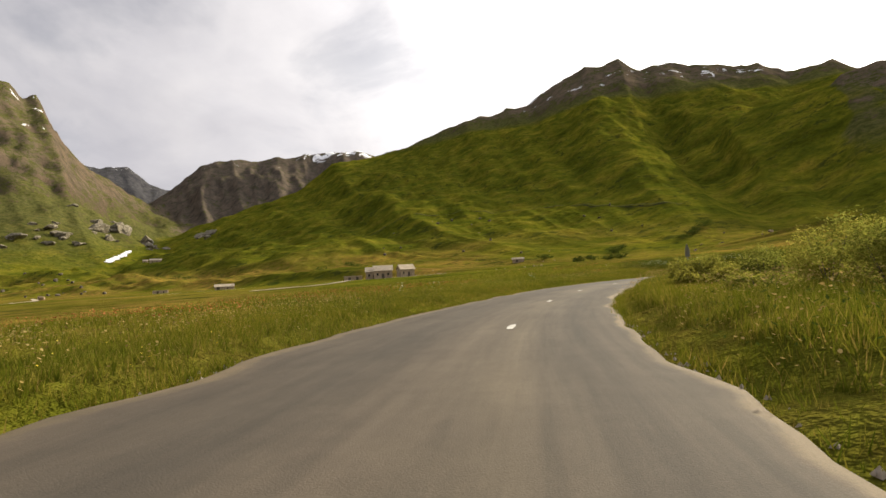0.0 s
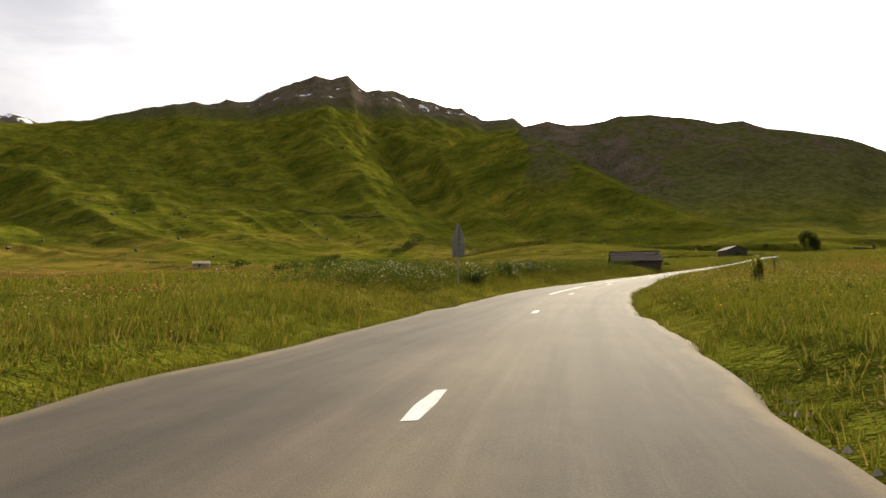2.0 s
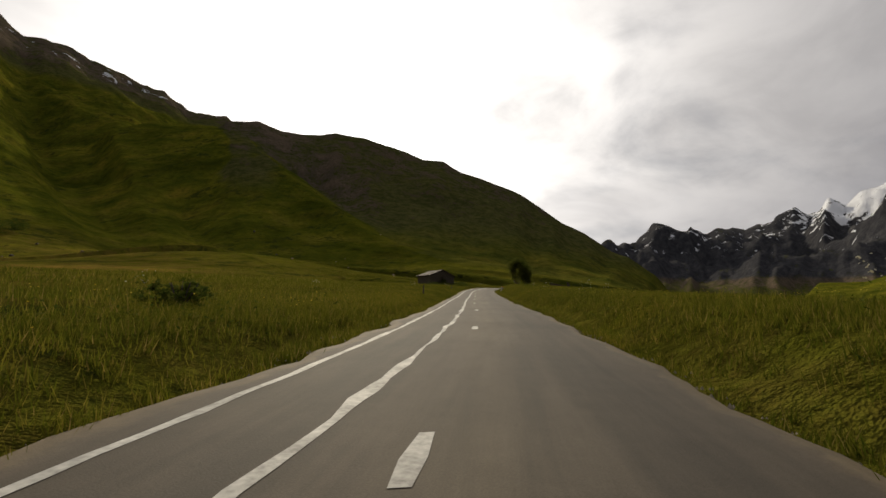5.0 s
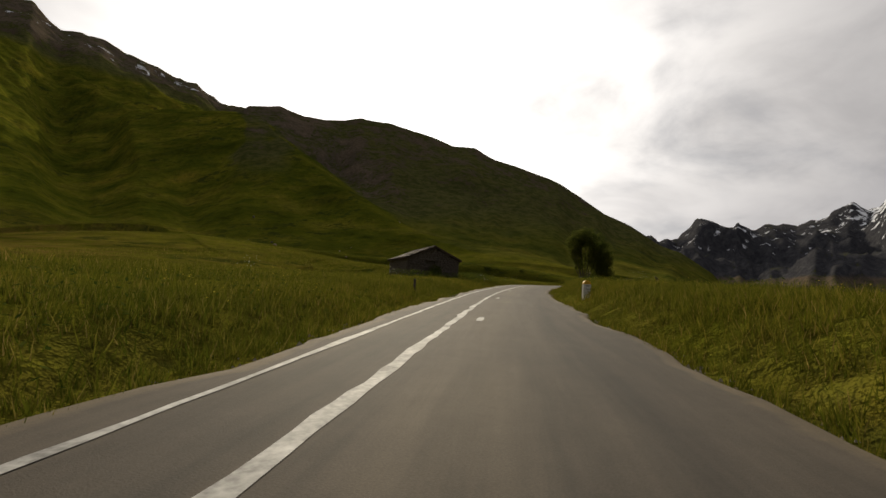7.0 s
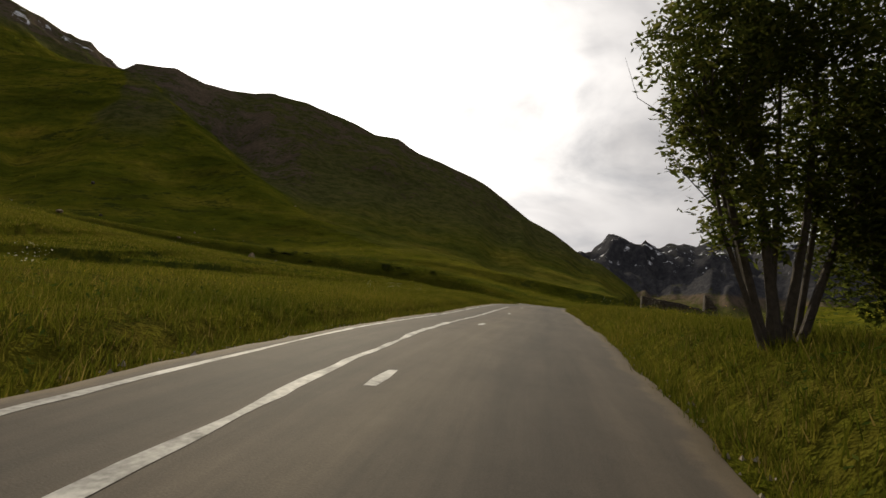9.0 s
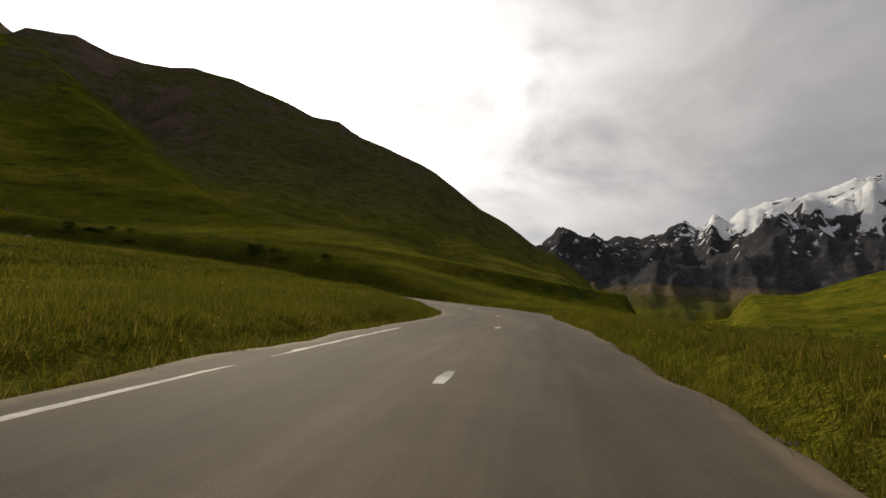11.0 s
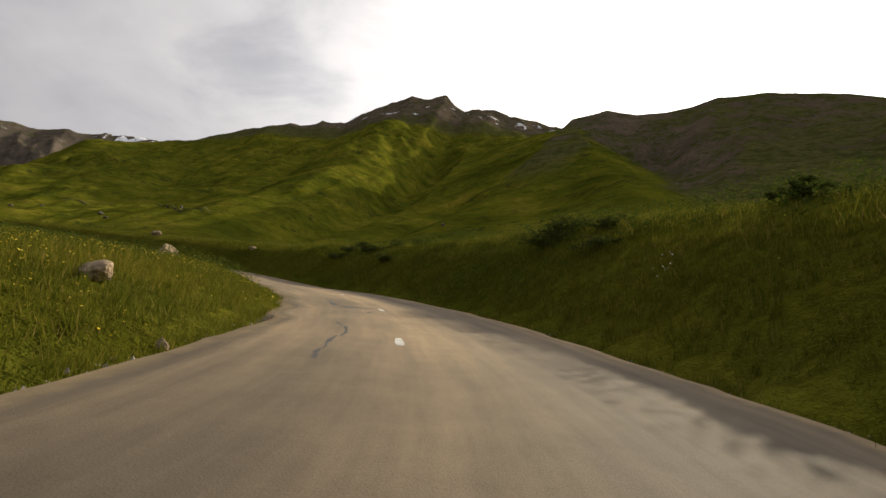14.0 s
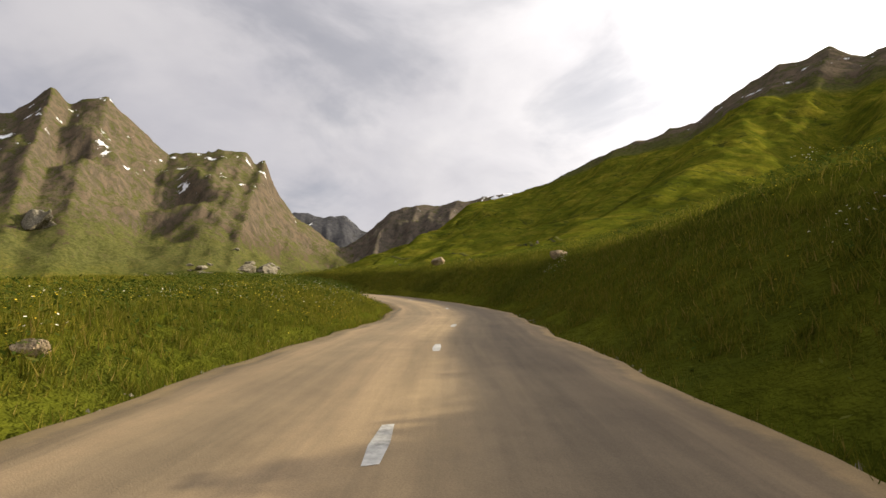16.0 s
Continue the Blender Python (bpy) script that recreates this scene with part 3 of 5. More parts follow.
    return z, rocky, dry, snow


def ground_at(x, y):
    return float(land(np.array([float(x)]), np.array([float(y)]))[0][0])


def mesh_object(name, verts, faces, material, parent=None, smooth=True):
    me = bpy.data.meshes.new(name)
    me.from_pydata(verts, [], faces)
    me.materials.append(material)
    if smooth:
        me.polygons.foreach_set("use_smooth", [True] * len(me.polygons))
    me.update()
    ob = new(name, me)
    if parent:
        ob.parent = parent
    return ob


def grid_faces(rows, cols, wrap=False):
    i = np.arange(rows - 1)[:, None] * cols + np.arange(cols if wrap else cols - 1)[None]
    j = np.arange(rows - 1)[:, None] * cols + (np.arange(cols if wrap else cols - 1)[None] + 1) % cols
    return np.stack([i, j, j + cols, i + cols], -1).reshape(-1, 4)


def build_ground():
    rings = np.r_[0.002, 0.5, np.arange(2, 320, 1.25), 320 * 1.0095 ** np.arange(0, 197), 320 * 1.0095**196 * 1.016 ** np.arange(1, 71)]
    turn = np.radians(np.r_[np.arange(-140, -76, 0.5), np.arange(-76, 116, 0.23), np.arange(116, 220, 1.0)])
    x, y = HUB[0] + np.outer(rings, np.sin(turn)), HUB[1] + np.outer(rings, np.cos(turn))
    z, rocky, dry, snow = land(x, y)
    v = np.stack([x.ravel(), y.ravel(), z.ravel()], 1)
    f = grid_faces(len(rings), len(turn), True)
    me = bpy.data.meshes.new("ground")
    me.vertices.add(len(v))
    me.vertices.foreach_set("co", v.ravel())
    me.loops.add(f.size)
    me.loops.foreach_set("vertex_index", f[:, ::-1].ravel())
    me.polygons.add(len(f))
    me.polygons.foreach_set("loop_start", np.arange(0, f.size, 4))
    me.polygons.foreach_set("use_smooth", np.ones(len(f), bool))
    me.update(calc_edges=True)
    for name, a in (("rocky", rocky), ("dry", dry), ("snow", snow)):
        me.attributes.new(name, "FLOAT", "POINT").data.foreach_set("value", np.clip(a, 0, 1.5).ravel())
    me.materials.append(GROUND)
    return tagged(new("ground", me), "alpine meadow, grassy slopes, crags and snowy ridges", "ground", kind="structure")


ground = build_ground()


def build_road():
    across = np.array([-1.06, -1.0, -0.93, -0.7, -0.45, -0.2, 0, 0.2, 0.45, 0.7, 0.93, 1.0, 1.06])
    rag = 0.2 * fractal(STATION, STATION * 0, 2.6, 5, 50), 0.2 * fractal(STATION, STATION * 0 + 40, 2.2, 4, 51)
    verts, att = [], []
    for k, a in enumerate(across):
        o = a * (LINE[:, 3] + (LAYBY if a > 0 else LEFT)) + (rag[0] if a < 0 else rag[1]) * (abs(a) > 0.9)
        z = LINE[:, 2] + 0.035 * (1 - a * a) + np.where(abs(a) > 1.01, -0.14, 0.0)
        verts.append(np.stack([LINE[:, 0] + RIGHT[:, 0] * o, LINE[:, 1] + RIGHT[:, 1] * o, z], 1))
        att.append(np.full(len(LINE), (np.clip(a, -1, 1) + 1) / 2))
    v = np.stack(verts, 1).reshape(-1, 3)
    f = grid_faces(len(LINE), len(across))
    me = bpy.data.meshes.new("road")
    me.from_pydata(v.tolist(), [], f.tolist())
    me.polygons.foreach_set("use_smooth", np.ones(len(f), bool))
    me.attributes.new("across", "FLOAT", "POINT").data.foreach_set("value", np.stack(att, 1).ravel())
    # the upper road is paler and warmer, with its sunlight put into the colour
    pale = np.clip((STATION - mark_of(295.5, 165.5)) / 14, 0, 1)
    me.attributes.new("along", "FLOAT", "POINT").data.foreach_set("value", np.repeat(STATION, len(across)))
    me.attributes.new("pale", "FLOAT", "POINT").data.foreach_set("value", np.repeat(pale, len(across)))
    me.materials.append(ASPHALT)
    me.update()
    return tagged(new("road", me), "narrow worn grey asphalt mountain road with crumbling edges", "road", kind="structure")


road = build_road()


def road_point(s, off):
    """A point of the road's top at a station, so far to the right of its crown."""
    x, y, z, half = (np.interp(s, STATION, LINE[:, k]) for k in range(4))
    rx, ry = np.interp(s, STATION, RIGHT[:, 0]), np.interp(s, STATION, RIGHT[:, 1])
    return x + rx * off, y + ry * off, z + 0.035 * (1 - (off / half) ** 2) + 0.005


def paint_line(name, s0, s1, off, width, label, wobble=0.03, seed=1):
    """A worn painted strip along the road; off may be a table by station."""
    s = np.arange(s0, s1 + 0.01, 0.4)
    o = np.interp(s, *np.array(off).T) if isinstance(off, list) else np.full(len(s), off)
    a = o - width / 2 + wobble * fractal(s, s * 0, 1.2, 3, seed)
    b = o + width / 2 + wobble * fractal(s, s * 0 + 9, 1.2, 3, seed)
    v = [p for k in range(len(s)) for p in (road_point(s[k], a[k]), road_point(s[k], b[k]))]
    f = [(2 * k, 2 * k + 1, 2 * k + 3, 2 * k + 2) for k in range(len(s) - 1)]
    return tagged(mesh_object(name, v, f, PAINT), label, "road marking", kind="structure")


SA, SB, SC = mark_of(45, 72), mark_of(209, 132), mark_of(259, 139.5)
paint_line("edge_line", SA - 10, SC - 10, [(SA - 10, -2.6), (155, -2.5), (232, -2.2), (268, -2.3), (290, -2.6), (306, -2.85), (322, -2.85), (SC, -2.8)], 0.11, "faded white edge line on the road", 0.03, 61)
paint_line("inner_line", SA - 8, SB + 20, [(SA - 8, -1.35), (150, -1.3), (200, -1.05), (236, -0.95), (270, -0.78), (285, -0.95), (304, -1.4), (318, -1.3), (SB + 20, -1.2)], 0.14, "ragged white line along the lane", 0.05, 62)
SL = mark_of(279.5, 147.4)
# pale strip drawn for the edge of sun sheen along the lay-by seam
paint_line("sheen_seam_line", SL - 9, SL + 9, [(SL - 9, 3.1), (SL, 2.2), (SL + 5, 1.3), (SL + 9, 1.0)], 0.12, "pale strip for the sheen edge on the seam where the lay-by leaves the lane", 0.05, 63)
paint_line("outer_edge_line", SL + 12, SL + 24, [(SL + 12, 5.2), (SL + 18, 4.0), (SL + 24, 3.5)], 0.14, "white edge line round the outside of the bend", 0.03, 64)
DASHES = [57.5 + 11.3 * k for k in range(-4, 17)] + [251.5, 264.5, 277.5, 290, 302, 314, 328, 340, 352, 364, 376, 388, 400.5, 409, 417.5, 427, 438, 448.5, 460.5, 467, 473, 485, 497]
SIDE = [(0, -0.3), (300, -0.35), (340, 0), (376, -0.6), (390, -1.0), (410, -1.2), (420, -0.8), (438, -0.4), (460, -0.3), (470, 0.3), (500, 0.1)]
for s in DASHES:
    side = float(np.interp(s, *np.array(SIDE).T))
    v = [road_point(s + a, side + b) for a, b in ((0, -0.07), (0.5, -0.10), (1.15, -0.06), (1.2, 0.06), (0.6, 0.09), (0.05, 0.07))]
    tagged(mesh_object("centre_dash", v, [(5, 4, 3, 2, 1, 0)], PAINT, smooth=False), "short worn white centre dash painted on asphalt", "road marking", "centre dashes", "structure")

# ---- grass, flowers, shrubs and trees ----
def leaf_material(name, stops, through=0.35, rough=0.75, lift=0.0):
    """Thin leaf: its tint differs from piece to piece, and some light passes through."""
    m, n, l, b = node_material(name, rough, specular=0.0)
    geo = n.new("ShaderNodeNewGeometry")
    tint = ramp_node(n, l, geo.outputs["Random Per Island"], stops)
    pos = geo.outputs["Position"]
    patch = noise_node(n, l, pos, 0.16, 3)
    tint = mix_node(n, l, 1.0, tint, ramp_node(n, l, patch, [(0.3, (0.75, 0.8, 0.7)), (0.7, (1.3, 1.15, 1.0))]), "MULTIPLY")
    l.new(tint, b.inputs["Base Color"])
    if lift:
        up, unit = n.new("ShaderNodeVectorMath"), n.new("ShaderNodeVectorMath")
        up.operation, unit.operation = "ADD", "NORMALIZE"
        up.inputs[1].default_value = (0, 0, lift)
        l.new(geo.outputs["Normal"], up.inputs[0])
        l.new(up.outputs[0], unit.inputs[0])
        l.new(unit.outputs[0], b.inputs["Normal"])
    tr, mx = n.new("ShaderNodeBsdfTranslucent"), n.new("ShaderNodeMixShader")
    l.new(tint, tr.inputs["Color"])
    mx.inputs[0].default_value = through
    out = n["Material Output"]
    l.new(b.outputs[0], mx.inputs[1])
    l.new(tr.outputs[0], mx.inputs[2])
    l.new(mx.outputs[0], out.inputs["Surface"])
    return m


GRASS = leaf_material("grass", [(0.0, (0.06, 0.08, 0.008)), (0.35, (0.105, 0.125, 0.012)), (0.6, (0.15, 0.152, 0.018)), (0.86, (0.19, 0.17, 0.03)), (1.0, (0.27, 0.21, 0.06))], 0.45, lift=1.2)
GREEN = leaf_material("green_grass", [(0.0, (0.056, 0.075, 0.009)), (0.4, (0.105, 0.12, 0.014)), (0.7, (0.15, 0.15, 0.02)), (0.92, (0.2, 0.175, 0.035)), (1.0, (0.27, 0.21, 0.07))], 0.45, lift=1.2)
LUSH = leaf_material("lush_weeds", [(0.0, (0.035, 0.06, 0.012)), (0.6, (0.07, 0.10, 0.018)), (1.0, (0.12, 0.13, 0.03))], lift=0.6)
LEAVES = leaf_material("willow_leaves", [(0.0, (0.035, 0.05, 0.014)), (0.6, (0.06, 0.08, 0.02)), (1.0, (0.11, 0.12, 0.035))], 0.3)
# brighter copies of the willow greens, with backlight and sun put into the colour
BACKLIT_LEAVES = leaf_material("backlit_tree_leaves", [(0.0, (0.05, 0.07, 0.016)), (0.6, (0.09, 0.11, 0.024)), (1.0, (0.15, 0.155, 0.04))], 0.55)
SUNLIT_LEAVES = leaf_material("sunlit_willow_leaves", [(0.0, (0.12, 0.135, 0.025)), (0.6, (0.18, 0.19, 0.035)), (1.0, (0.25, 0.24, 0.06))], 0.62)
PETAL = leaf_material("white_umbels", [(0.0, (0.62, 0.62, 0.5)), (1.0, (0.8, 0.8, 0.72))], 0.25)
GOLD = leaf_material("yellow_flowers", [(0.0, (0.6, 0.45, 0.04)), (1.0, (0.75, 0.62, 0.1))], 0.2)
RUST = leaf_material("sorrel_heads", [(0.0, (0.28, 0.10, 0.04)), (1.0, (0.36, 0.17, 0.07))], 0.2)
STRAW = leaf_material("straw_seed_heads", [(0.0, (0.22, 0.17, 0.06)), (1.0, (0.38, 0.30, 0.13))], 0.3)
BARK = plain("grey_brown_bark", (0.085, 0.07, 0.055), 0.9, vary=0.45, scale=9, bump=0.02)


def sheet_of(name, v, sides, material, label, category):
    """One mesh from an array of corner points, so many corners to a face."""
    v = np.asarray(v, np.float32).reshape(-1, 3)
    me = bpy.data.meshes.new(name)
    count = len(v) // sides
    me.vertices.add(len(v))
    me.vertices.foreach_set("co", v.ravel())
    me.loops.add(len(v))
    me.loops.foreach_set("vertex_index", np.arange(len(v)))
    me.polygons.add(count)
    me.polygons.foreach_set("loop_start", np.arange(0, len(v), sides))
    me.update(calc_edges=True)
    me.materials.append(material)
    return tagged(new(name, me), label, category, kind="stuff")


rng = np.random.default_rng(4)


def verge_places(per_metre, near, far, power=1.0, s0=0.0, s1=None, side=0, clump=0.0, seed=70):
    """Scattered places along the road, between two distances from its edge."""
    s1 = s1 or STATION[-1]
    count = int(per_metre * (s1 - s0))
    s = rng.uniform(s0, s1, count)
    o = near + (far - near) * rng.uniform(0, 1, count) ** power
    sign = rng.choice([-1, 1], count) if side == 0 else np.full(count, side)
    i = np.clip((s / 0.5).astype(int), 0, len(LINE) - 1)
    off = sign * (LINE[i, 3] + o + np.where(sign > 0, LAYBY[i], LEFT[i]))
    x, y = LINE[i, 0] + RIGHT[i, 0] * off + rng.uniform(-0.3, 0.3, count), LINE[i, 1] + RIGHT[i, 1] * off + rng.uniform(-0.3, 0.3, count)
    _, dist, true_off = road_frame(x, y)
    keep = dist > LINE[i, 3] + np.where(sign > 0, LAYBY[i], LEFT[i]) + near * 0.85
    if clump:
        keep &= fractal(x, y, 7, 2, seed) > clump
    return x[keep], y[keep]


def blades(x, y, per, height, spread, width, lean=0.35):
    """Bent grass blades in tufts, three corners each."""
    z0 = land(x, y)[0]
    sx, sy = (land(x + 0.15, y)[0] - z0) / 0.15, (land(x, y + 0.15)[0] - z0) / 0.15
    n = len(x) * per
    dx, dy = rng.normal(0, spread, n), rng.normal(0, spread, n)
    z = np.repeat(z0, per) + np.repeat(sx, per) * dx + np.repeat(sy, per) * dy - 0.02
    x, y = np.repeat(x, per) + dx, np.repeat(y, per) + dy
    patch = 0.75 + 0.5 * (fractal(x, y, 4, 2, 81) * 0.5 + 0.5)
    h = height * patch * rng.uniform(0.45, 1.15, n)
    a, b = rng.uniform(0, 2 * np.pi, n), rng.uniform(0, 2 * np.pi, n)
    w = width * rng.uniform(0.7, 1.3, n)
    tip = h * rng.uniform(0.1, lean * 2, n)
    base = np.stack([x, y, z], 1)
    d = np.stack([np.cos(a), np.sin(a), 0 * a], 1) * w[:, None]
    top = base + np.stack([np.cos(b) * tip, np.sin(b) * tip, h], 1)
    return np.stack([base - d, base + d, top], 1)


def meadow(name, parts, label, material):
    return sheet_of(name, np.concatenate(parts), 3, material, label, "grass")


# the first meadow is ripe and straw-tipped, the rest of the way is greener
SR = mark_of(47, 72)
for s0, s1, material, tint in ((0, SR, GRASS, "straw-tipped"), (SR, STATION[-1], GREEN, "fresh green")):
    gx, gy = verge_places(215, 0.15, 4.5, 1.0, s0, s1)
    meadow("verge_grass", [blades(gx, gy, 9, 0.27, 0.08, 0.010)], "knee-high %s roadside grass" % tint, material)
    gx, gy = verge_places(60, 0.02, 0.7, 1.0, s0, s1)
    meadow("edge_grass", [blades(gx, gy, 5, 0.13, 0.05, 0.007)], "short dusty %s grass along the asphalt edge" % tint, material)
    gx, gy = verge_places(135, 4.0, 20, 1.3, s0, s1)
    meadow("meadow_grass", [blades(gx, gy, 5, 0.42, 0.12, 0.013)], "tall uncut %s hay meadow grass with seed heads" % tint, material)
    gx, gy = verge_places(75, 18, 80, 1.4, s0, s1)
    meadow("far_meadow_grass", [blades(gx, gy, 4, 0.5, 0.35, 0.04)], "rough %s tussocks beyond the verge" % tint, material)


def weeds(name, x, y, per, height, spread, size, material, label):
    """Broad-leaved weeds: small tilted four-cornered leaves up a stem."""
    x, y = np.repeat(x, per), np.repeat(y, per)
    n = len(x)
    x, y = x + rng.normal(0, spread, n), y + rng.normal(0, spread, n)
    z = land(x, y)[0] + height * rng.uniform(0.05, 1, n) ** 1.2
    a, t = rng.uniform(0, 2 * np.pi, n), rng.uniform(-0.6, 0.6, n)
    s = size * rng.uniform(0.5, 1.3, n)
    c = np.stack([x, y, z], 1)
    u = np.stack([np.cos(a), np.sin(a), t], 1) * s[:, None]
    v = np.stack([-np.sin(a), np.cos(a), rng.uniform(-0.4, 0.4, n)], 1) * s[:, None] * 0.35
    return sheet_of(name, np.stack([c - u, c + v, c + u, c - v], 1), 4, material, label, "weeds")


wx, wy = verge_places(26, 0.8, 9, 1.2, clump=-0.1, seed=72)
weeds("roadside_weeds", wx, wy, 9, 0.5, 0.16, 0.06, LUSH, "broad-leaved docks and nettles among the grass")
tx, ty = verge_places(70, 2.2, 9, 1.0, mark_of(31, 61), mark_of(70, 82), -1, clump=-0.35, seed=85)
weeds("tall_weeds", tx, ty, 12, 1.0, 0.2, 0.085, LUSH, "tall rank nettles and hogweed on the bank")
tx, ty = verge_places(60, 1.0, 8, 1.0, mark_of(159, 119), mark_of(186, 128), -1, clump=-0.15, seed=86)
weeds("barn_weeds", tx, ty, 12, 0.8, 0.2, 0.085, LUSH, "rank nettles between the road and the barn")
SLOPE = mark_of(293, 160)
bx, by = verge_places(95, 1.0, 22, 1.0, SLOPE, STATION[-1], 1, clump=-0.25, seed=74)
weeds("bank_plants", bx, by, 8, 0.55, 0.22, 0.075, LUSH, "dense dark herbs covering the steep shaded bank")


hx, hy = verge_places(34, 5, 17, 1.0, SLOPE, SE + 34, 1, clump=0.12, seed=88)
weeds("dock_thicket", hx, hy, 16, 1.05, 0.28, 0.1, LUSH, "dark thickets of tall dock across the shaded bank")
hx, hy = verge_places(40, 1.2, 14, 1.0, SE, STATION[-1], -1, clump=0.0, seed=89)
weeds("sunny_herbs", hx, hy, 11, 0.75, 0.24, 0.075, LUSH, "tall leafy clumps of herbs in the sunny meadow")


def flower_heads(name, x, y, per, height, spread, size, material, label):
    """Flat little heads of flowers on thin stems."""
    x, y = np.repeat(x, per), np.repeat(y, per)
    n = len(x)
    x, y = x + rng.normal(0, spread, n), y + rng.normal(0, spread, n)
    z = land(x, y)[0] + height * rng.uniform(0.6, 1.15, n)
    k = 6
    ang = np.linspace(0, 2 * np.pi, k, endpoint=False)
    s = size * rng.uniform(0.5, 1.3, n)
    tilt = rng.uniform(-0.7, 0.7, (n, 2))
    px, py = np.cos(ang)[None] * s[:, None], np.sin(ang)[None] * s[:, None]
    pz = px * tilt[:, :1] + py * tilt[:, 1:]
    return sheet_of(name, np.stack([x[:, None] + px, y[:, None] + py, z[:, None] + pz], 2), k, material, label, "flowers")


UL0, UL1 = mark_of(31, 61), mark_of(50, 75)
ux, uy = verge_places(2.6, 1.6, 4.6, 1.0, UL0, UL1, -1, clump=0.0, seed=75)
ux2, uy2 = verge_places(0.3, 1.0, 9, 1.0, clump=0.2, seed=76)
flower_heads("white_umbels", np.r_[ux, ux2], np.r_[uy, uy2], 24, 0.85, 0.2, 0.02, PETAL, "white cow parsley umbels in roadside clumps")
weeds("umbel_stems", np.r_[ux, ux2], np.r_[uy, uy2], 26, 0.75, 0.2, 0.07, LUSH, "ferny cow parsley leaves under white umbels")
gx, gy = verge_places(8, 0.8, 12, 1.2, clump=0.05, seed=77)
flower_heads("yellow_flowers", gx, gy, 4, 0.45, 0.25, 0.014, GOLD, "small yellow meadow flowers in the grass")
dx, dy = verge_places(9, 0.8, 9, 1.1, mark_of(296, 170), STATION[-1], -1, clump=-0.1, seed=79)
flower_heads("yellow_hawkbit", dx, dy, 6, 0.4, 0.3, 0.018, GOLD, "yellow hawkbit flowers in sunny bank grass")
dx, dy = verge_places(2.2, 1.2, 8, 1.1, mark_of(292, 205), STATION[-1], -1, clump=0.0, seed=83)
flower_heads("white_yarrow", dx, dy, 7, 0.45, 0.22, 0.019, PETAL, "white yarrow heads in sunny bank grass")
dx, dy = verge_places(2.0, 1.5, 9, 1.1, mark_of(45, 71), mark_of(70, 82), 1, clump=0.0, seed=84)
flower_heads("verge_daisies", dx, dy, 9, 0.5, 0.3, 0.018, PETAL, "white daisies among the roadside grass")
dx, dy = verge_places(26, 0.6, 6, 1.2, 0, mark_of(34, 64), clump=-0.2, seed=87)
flower_heads("straw_heads", dx, dy, 10, 0.6, 0.2, 0.019, STRAW, "pale dry seed heads standing above the verge grass")
rx, ry = verge_places(14, 5, 34, 1.0, 0, mark_of(60, 78), -1, clump=0.15, seed=78)
rx2, ry2 = verge_places(12, 1.6, 20, 1.0, mark_of(26, 56), mark_of(70, 82), 1, clump=0.05, seed=80)
rx, ry = np.r_[rx, rx2], np.r_[ry, ry2]
flower_heads("sorrel_heads", rx, ry, 12, 0.55, 0.6, 0.03, RUST, "rusty sorrel seed heads across the meadow")


def limb(bm, a, b, ra, rb, sides=7):
    """A tapered round piece of wood from a to b."""
    a, b = Vector(a), Vector(b)
    turn = (b - a).to_track_quat("Z", "Y").to_matrix()
    rings = [[bm.verts.new(p + turn @ Vector((math.cos(k * math.tau / sides) * r, math.sin(k * math.tau / sides) * r, 0))) for k in range(sides)] for p, r in ((a, ra), (b, rb))]
    for k in range(sides):
        bm.faces.new((rings[0][k], rings[0][(k + 1) % sides], rings[1][(k + 1) % sides], rings[1][k]))
    bm.faces.new(rings[1])
    return b


def part(name, bm, material, parent, label=""):
    """Links a bmesh as one mesh under a thing or a part."""
    me = bpy.data.meshes.new(name)
    bm.to_mesh(me)
    bm.free()
    me.materials.append(material)
    ob = new(name, me)
    ob.parent = parent
    return tagged(ob, label)


def thing(name, at, label, category, group="", turn=0.0):
    """An empty at the base of a thing, to which its parts belong."""
    ob = new(name)
    ob.matrix_world = pose(*at, 0, 0, turn)
    return tagged(ob, label, category, group)


def crown_mesh(lumps, count, size, rand):
    """Leaves about the twigs of a crown: lumps are centre, radii and share of leaves."""
    quads = []
    total = sum(w for *_, w in lumps)
    for c, r, w in lumps:
        n = int(count * w / total)
        # twigs first, so that the leaves gather in sprays with gaps between
        tw = rand.normal(0, 1, (max(n // 14, 4), 3))
        tw = tw / np.linalg.norm(tw, axis=1, keepdims=True) * rand.uniform(0.35, 1.05, (len(tw), 1)) ** 0.6
        p = tw[rand.integers(0, len(tw), n)] + rand.normal(0, 0.11, (n, 3))
        p = p * np.array(r) + np.array(c)
        a, e = rand.uniform(0, 2 * np.pi, n), rand.uniform(-0.9, 0.5, n)
        s = size * rand.uniform(0.6, 1.3, n)
        u = np.stack([np.cos(a) * np.cos(e), np.sin(a) * np.cos(e), np.sin(e)], 1) * s[:, None]
        b = rand.normal(0, 1, (n, 3))
        v = np.cross(u, b)
        v = v / (np.linalg.norm(v, axis=1, keepdims=True) + 1e-6) * s[:, None] * 0.36
        quads.append(np.stack([p - u, p + v, p + u, p - v], 1))
    return np.concatenate(quads).reshape(-1, 3)


def leaf_part(name, v, material, parent, label=""):
    me = bpy.data.meshes.new(name)
    me.from_pydata(v.tolist(), [], np.arange(len(v)).reshape(-1, 4).tolist())
    me.materials.append(material)
    ob = new(name, me)
    ob.parent = parent
    return tagged(ob, label)


